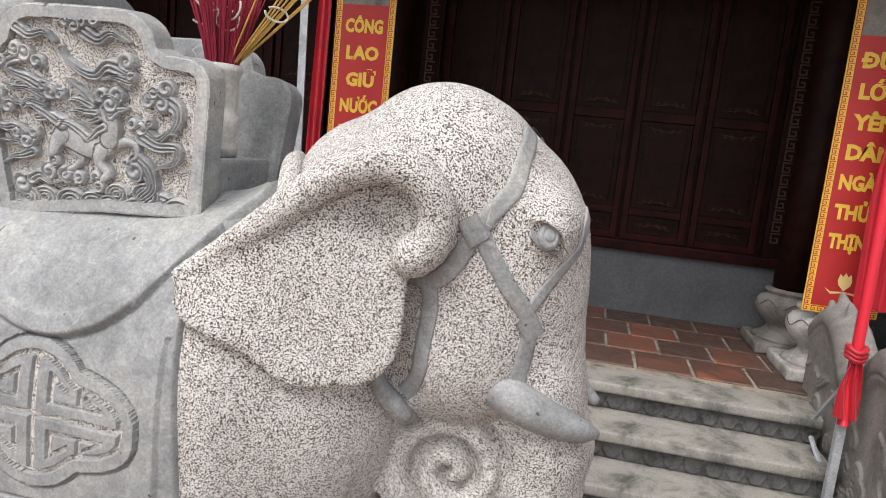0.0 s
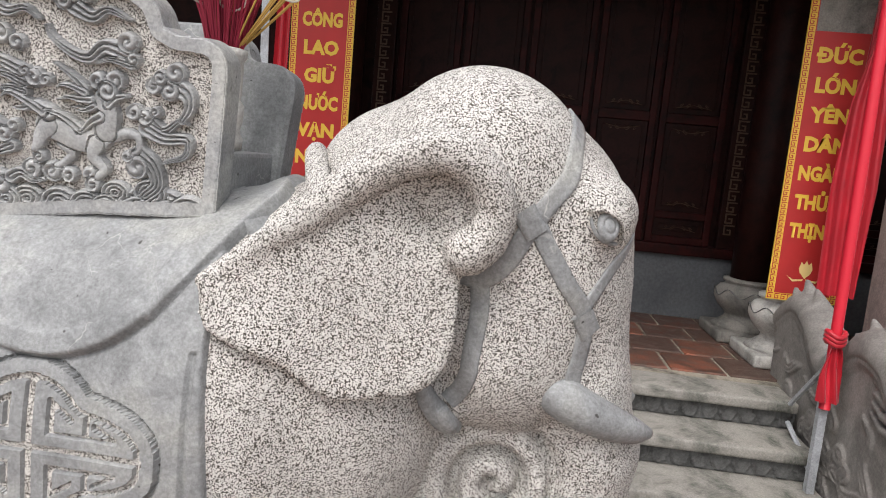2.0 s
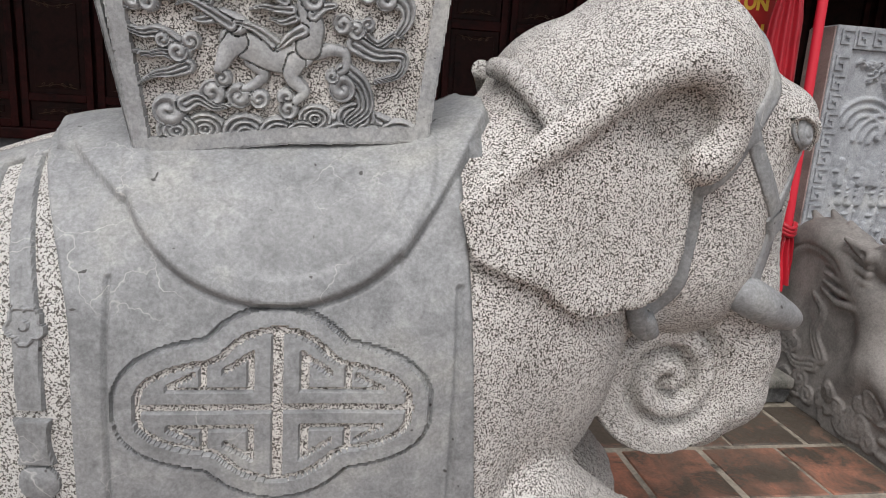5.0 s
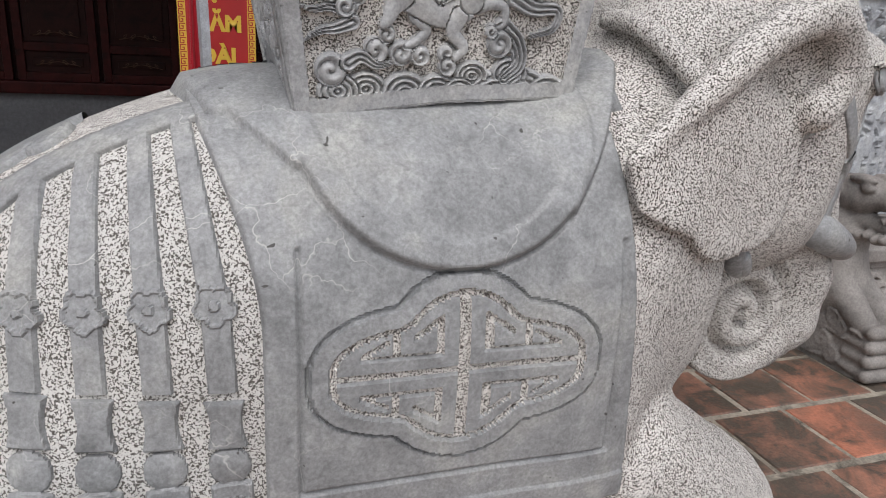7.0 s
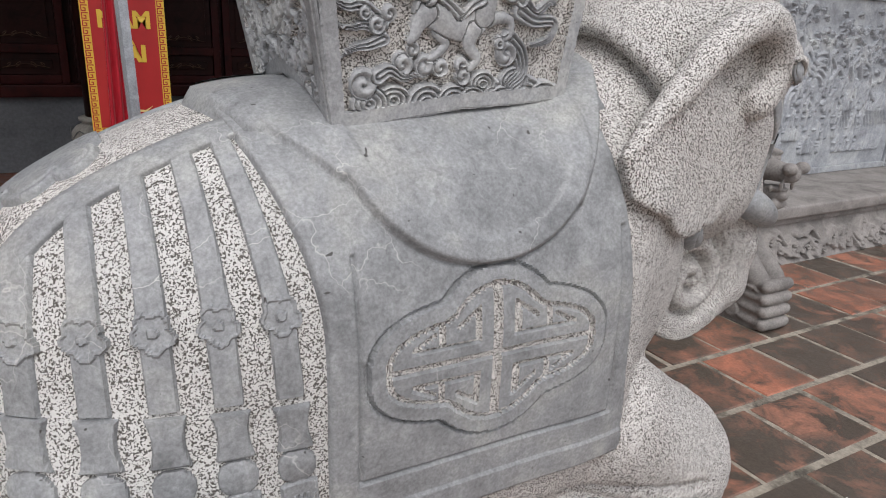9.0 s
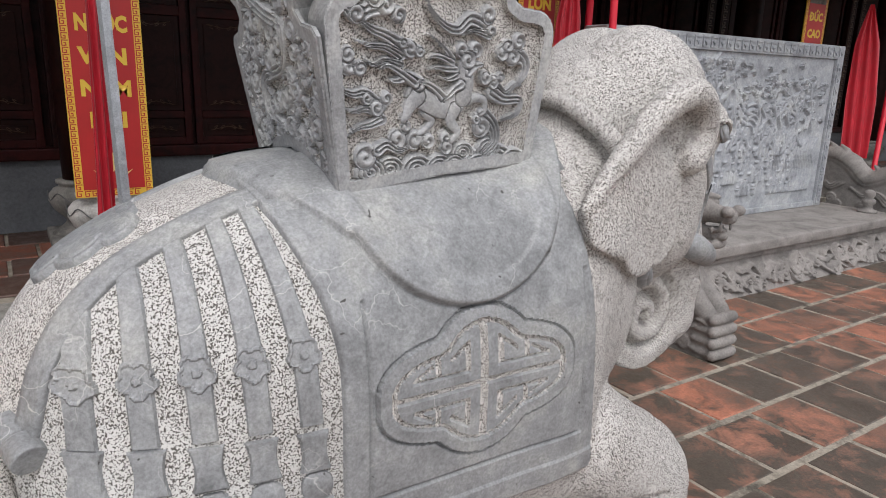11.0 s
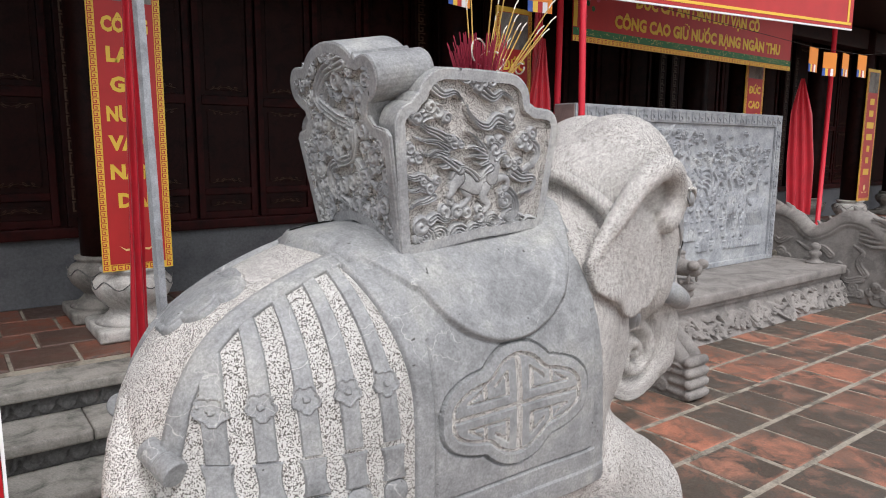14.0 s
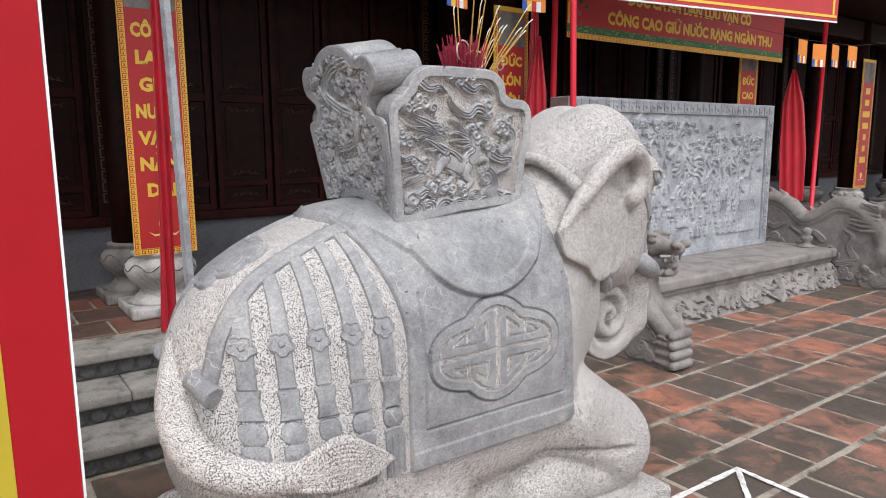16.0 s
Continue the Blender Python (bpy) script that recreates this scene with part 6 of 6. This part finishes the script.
# ---------------------------------------------------------------- poles and cloths
def cloth_strip(name, pts, widths, mat, parent, folds=3, depth=0.02, turn=0.0):
    """A gathered hanging strip of cloth with folds, closed, following pts."""
    path = spline(pts, 40)
    wd = np.interp(np.linspace(0, 1, 40), np.linspace(0, 1, len(widths)), widths)
    nu_ = 19
    fr = []
    for side in (0, 1):
        for i, p in enumerate(path):
            for j in range(nu_):
                u = j / (nu_ - 1) * 2 - 1
                dd = depth * min(1, wd[i] / 0.06) * math.cos(u * math.pi * folds + 0.12 * i) + (0.006 if side else 0)
                fr.append((p[0] + u * wd[i] / 2 * math.cos(turn) - dd * math.sin(turn), p[1] + u * wd[i] / 2 * math.sin(turn) + dd * math.cos(turn), p[2]))
    f1 = grid_faces(40, nu_)
    f2 = f1[:, ::-1] + 40 * nu_
    rim_ = []
    for i in range(39):
        for j in (0, nu_ - 1):
            a, b = i * nu_ + j, (i + 1) * nu_ + j
            rim_.append((a, b, b + 40 * nu_, a + 40 * nu_))
    return mesh_part(name, fr, np.vstack([f1, f2, np.array(rim_)]), mat, parent)


def steel_stand(x, y, z, parent):
    bm = bmesh.new()
    box(bm, x - 0.02, x + 0.02, y - 0.02, y + 0.02, z, z + 0.72, 0.003)
    part("socket_post", bm, STEEL, parent, "galvanised square post")
    bm = bmesh.new()
    tube(bm, [(x, y, z + 0.68), (x - 0.01, y + 0.34, z + 0.34)], 0.014, 6)
    part("brace", bm, STEEL, parent)
    bm = bmesh.new()
    tube(bm, [(x + 0.02, y, z + 0.06), (x + 0.0, y + 0.36, z + 0.23)], 0.014, 6)
    part("brace", bm, STEEL, parent)


# red-wrapped pole at the balustrade, with its cloth knotted on
p1 = empty("flag_pole", (0, 0, 0))
steel_stand(1.30, 3.50, 0.168, p1)
bm = bmesh.new()
tube(bm, spline([(1.295, 3.47, 0.62), (1.30, 3.49, 1.0), (1.305, 3.53, 2.0), (1.31, 3.57, 3.3)], 24), 0.026, 12)
part("pole", bm, RED_POLE, p1, "pole wrapped in red cloth", True)
cloth_strip("tied_cloth", [(1.295, 3.44, 0.66), (1.29, 3.45, 0.80), (1.295, 3.46, 0.93), (1.29, 3.46, 0.99)], [0.11, 0.10, 0.05, 0.03], RED_CLOTH, p1, 2, 0.016)
bm = bmesh.new()
for k in range(3):
    tube(bm, [(1.295 + 0.04 * math.cos(a), 3.48 + 0.04 * math.sin(a), 0.955 + 0.02 * k + 0.012 * math.cos(2 * a)) for a in np.linspace(0, 6.4, 14)], 0.014, 6)
part("knot", bm, RED_CLOTH, p1, "red satin knot", True)
tagged(p1, "red-wrapped flag pole in a steel stand on the steps", "pole", "red flag poles")
cl1 = cloth_strip("hanging_cloth", [(1.68, 4.48, 1.04), (1.70, 4.47, 1.6), (1.73, 4.46, 2.3), (1.73, 4.45, 3.2)], [0.12, 0.14, 0.13, 0.08], RED_CLOTH, None, 3, 0.02, 0.1)
tagged(cl1, "long red satin cloth hanging in folds beside the banner", "cloth", "hanging red cloths")

# steel pole with a red cloth in front of the first banner
p2 = empty("flag_pole", (0, 0, 0))
bm = bmesh.new()
tube(bm, [(-1.752, 3.84, 0.334), (-1.785, 3.84, 1.9), (-1.815, 3.84, 3.3)], 0.030, 4)
part("pole", bm, STEEL, p2, "galvanised square steel pole")
tagged(p2, "galvanised square steel pole standing before the banner", "pole")
cl2 = cloth_strip("hanging_cloth", [(-1.83, 4.12, 0.51), (-1.815, 4.115, 1.1), (-1.795, 4.11, 2.0), (-1.775, 4.11, 3.25)], [0.11, 0.085, 0.085, 0.075], RED_CLOTH, None, 2, 0.016, 0.15)
tagged(cl2, "narrow red satin cloth hanging along the steel pole", "cloth", "hanging red cloths")


def far_pole(x, y, z0, z1):
    p = empty("flag_pole", (x, y, z0))
    bm = bmesh.new()
    tube(bm, [(0, 0, 0), (0.02, 0, (z1 - z0) / 2), (0.03, 0, z1 - z0)], 0.03, 12)
    part("pole", bm, RED_POLE, p, "pole wrapped in red cloth", True)
    return tagged(p, "red-wrapped flag pole standing by the screen", "pole", "red flag poles")


far_pole(1.93, 4.42, 0.5, 3.3)
far_pole(6.45, 4.05, 0.5, 3.4)
cl3 = cloth_strip("hanging_cloth", [(1.66, 4.36, 1.05), (1.665, 4.36, 1.7), (1.68, 4.36, 2.2), (1.70, 4.36, 2.72)], [0.2, 0.24, 0.20, 0.03], RED_CLOTH, None, 3, 0.02, -0.45)
tagged(cl3, "red satin cloth gathered to a point on a line", "cloth", "hanging red cloths")
cl4 = cloth_strip("hanging_cloth", [(6.00, 4.10, 0.95), (5.97, 4.10, 1.6), (5.92, 4.10, 2.2), (5.87, 4.10, 2.62)], [0.30, 0.33, 0.26, 0.04], RED_CLOTH, None, 3, 0.02, -0.7)
tagged(cl4, "red satin cloth gathered to a point beside the pole", "cloth", "hanging red cloths")

cl5 = cloth_strip("hanging_cloth", [(9.26, 4.10, 0.95), (9.18, 4.10, 1.5), (9.05, 4.10, 2.1), (8.92, 4.10, 2.62), (8.90, 4.10, 3.63)], [0.34, 0.36, 0.30, 0.035, 0.012], RED_CLOTH, None, 3, 0.02, -0.7)
tagged(cl5, "far red satin cloth gathered to a point on a line", "cloth", "hanging red cloths")

# big vinyl board near the tail
bd = empty("vinyl_board", (-2.635, 1.90, 0.0))
part("panel", block(-1.30, -0.018, -0.006, 0.006, 0.10, 3.2), RED_BOARD, bd, "red vinyl panel")
part("edge", block(-0.016, -0.008, -0.010, 0.010, 0.08, 3.22), WHITE, bd, "white edge strip")
bm = bmesh.new()
vs = [bm.verts.new(p) for p in ((-1.28, -0.009, 0.12), (-0.195, -0.009, 0.12), (-0.20, -0.009, 1.6), (-1.28, -0.009, 1.9))]
bm.faces.new(vs)
r = bmesh.ops.extrude_face_region(bm, geom=bm.faces[:])
bmesh.ops.translate(bm, vec=(0, 0.002, 0), verts=[v for v in r["geom"] if isinstance(v, bmesh.types.BMVert)])
part("printed_field", bm, YELLOW_BOARD, bd, "yellow printed field")
for xx in (-1.2, -0.10):
    part("leg", block(xx - 0.02, xx + 0.02, 0.01, 0.05, 0.0, 1.6), STEEL, bd)
tagged(bd, "tall red vinyl board with a white edge standing by the steps", "sign board")

# white painted corner mark on the courtyard
mk = empty("painted_mark", (0.34, 1.36, 0.0))


def mark_line(a, b, w_, z):
    a, b = Vector((*a, z)), Vector((*b, z))
    t = (b - a).normalized()
    s = Vector((-t.y, t.x, 0)) * w_ / 2
    n = 18
    bm = bmesh.new()
    rnd_ = random.Random(int(100 * (a.x + b.y)))
    L = [bm.verts.new(a + (b - a) * (i / n) + s * rnd_.uniform(0.75, 1.15)) for i in range(n + 1)]
    R = [bm.verts.new(a + (b - a) * (i / n) - s * rnd_.uniform(0.75, 1.15)) for i in range(n + 1)]
    for i in range(n):
        bm.faces.new((R[i], R[i + 1], L[i + 1], L[i]))
    part("painted_line", bm, WHITE_PAINT, mk)


mark_line((0.02, 0.0), (-0.62, 0.01), 0.036, 0.005)
mark_line((0.0, -0.02), (-0.02, -0.62), 0.036, 0.0065)
mark_line((-0.02, -0.015), (-0.40, -0.34), 0.03, 0.008)
tagged(mk, "worn white painted corner mark on the tiles", "floor marking")


# ---------------------------------------------------------------- clay tiles
def tile_mesh(w_, d_, t_):
    me = bpy.data.meshes.new("tile")
    b_ = 0.006
    v = []
    for z, i in ((-0.02, 0.0), (t_ - b_, 0.0), (t_, b_)):
        v += [(-w_ / 2 + i, -d_ / 2 + i, z), (w_ / 2 - i, -d_ / 2 + i, z), (w_ / 2 - i, d_ / 2 - i, z), (-w_ / 2 + i, d_ / 2 - i, z)]
    f = [(8, 9, 10, 11)]
    for a in (0, 4):
        for k in range(4):
            f.append((a + k, a + (k + 1) % 4, a + 4 + (k + 1) % 4, a + 4 + k))
    me.from_pydata(v, [], f)
    return me, np.array(v), f


PX, PY = 0.405, 0.432
me_t, tv, tf = tile_mesh(PX - 0.019, PY - 0.028, 0.0)
me_t.materials.append(TILE)
rnd = random.Random(21)
far_v, far_f = [], []
count = 0
for r in range(-23, 5):
    yc = 1.56 + (r + 0.5) * PY
    for c in range(-30, 46):
        xc = 0.56 + (c + 0.5) * PX + (0.19 if r % 2 else 0.0) + rnd.uniform(-0.008, 0.008)
        if yc > 3.25 or (1.62 < xc < 5.7 and yc > 3.3):
            continue
        dz, rz, sc = rnd.uniform(-0.003, 0.003), rnd.uniform(-0.006, 0.006), rnd.uniform(0.975, 1.0)
        if -0.6 < xc < 7.6 and 0.5 < yc and count < 300:
            t = new("tile", me_t)
            t.parent = ground
            t.location, t.rotation_euler, t.scale = (xc, yc, dz), (0, 0, rz), (sc, sc, 1)
            count += 1
        else:
            n = len(far_v)
            far_v += [(xc + a * sc, yc + b * sc, z + dz) for a, b, z in tv]
            far_f += [tuple(i + n for i in q_) for q_ in tf]
o = mesh_part("tile_field", far_v, far_f, TILE, ground, "", False)
tagged(o, kind="stuff")

PX, PY = 0.358, 0.414
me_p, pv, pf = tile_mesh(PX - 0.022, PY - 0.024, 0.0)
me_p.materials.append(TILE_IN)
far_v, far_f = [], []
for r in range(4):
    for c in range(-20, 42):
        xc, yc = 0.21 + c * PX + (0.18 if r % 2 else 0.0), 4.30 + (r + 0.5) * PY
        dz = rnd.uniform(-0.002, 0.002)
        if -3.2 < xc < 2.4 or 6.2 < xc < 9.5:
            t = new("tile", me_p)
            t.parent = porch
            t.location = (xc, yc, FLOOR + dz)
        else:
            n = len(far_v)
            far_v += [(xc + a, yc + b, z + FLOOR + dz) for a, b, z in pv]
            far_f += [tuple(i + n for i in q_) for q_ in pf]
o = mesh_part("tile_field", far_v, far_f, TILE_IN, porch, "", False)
tagged(o, kind="stuff")
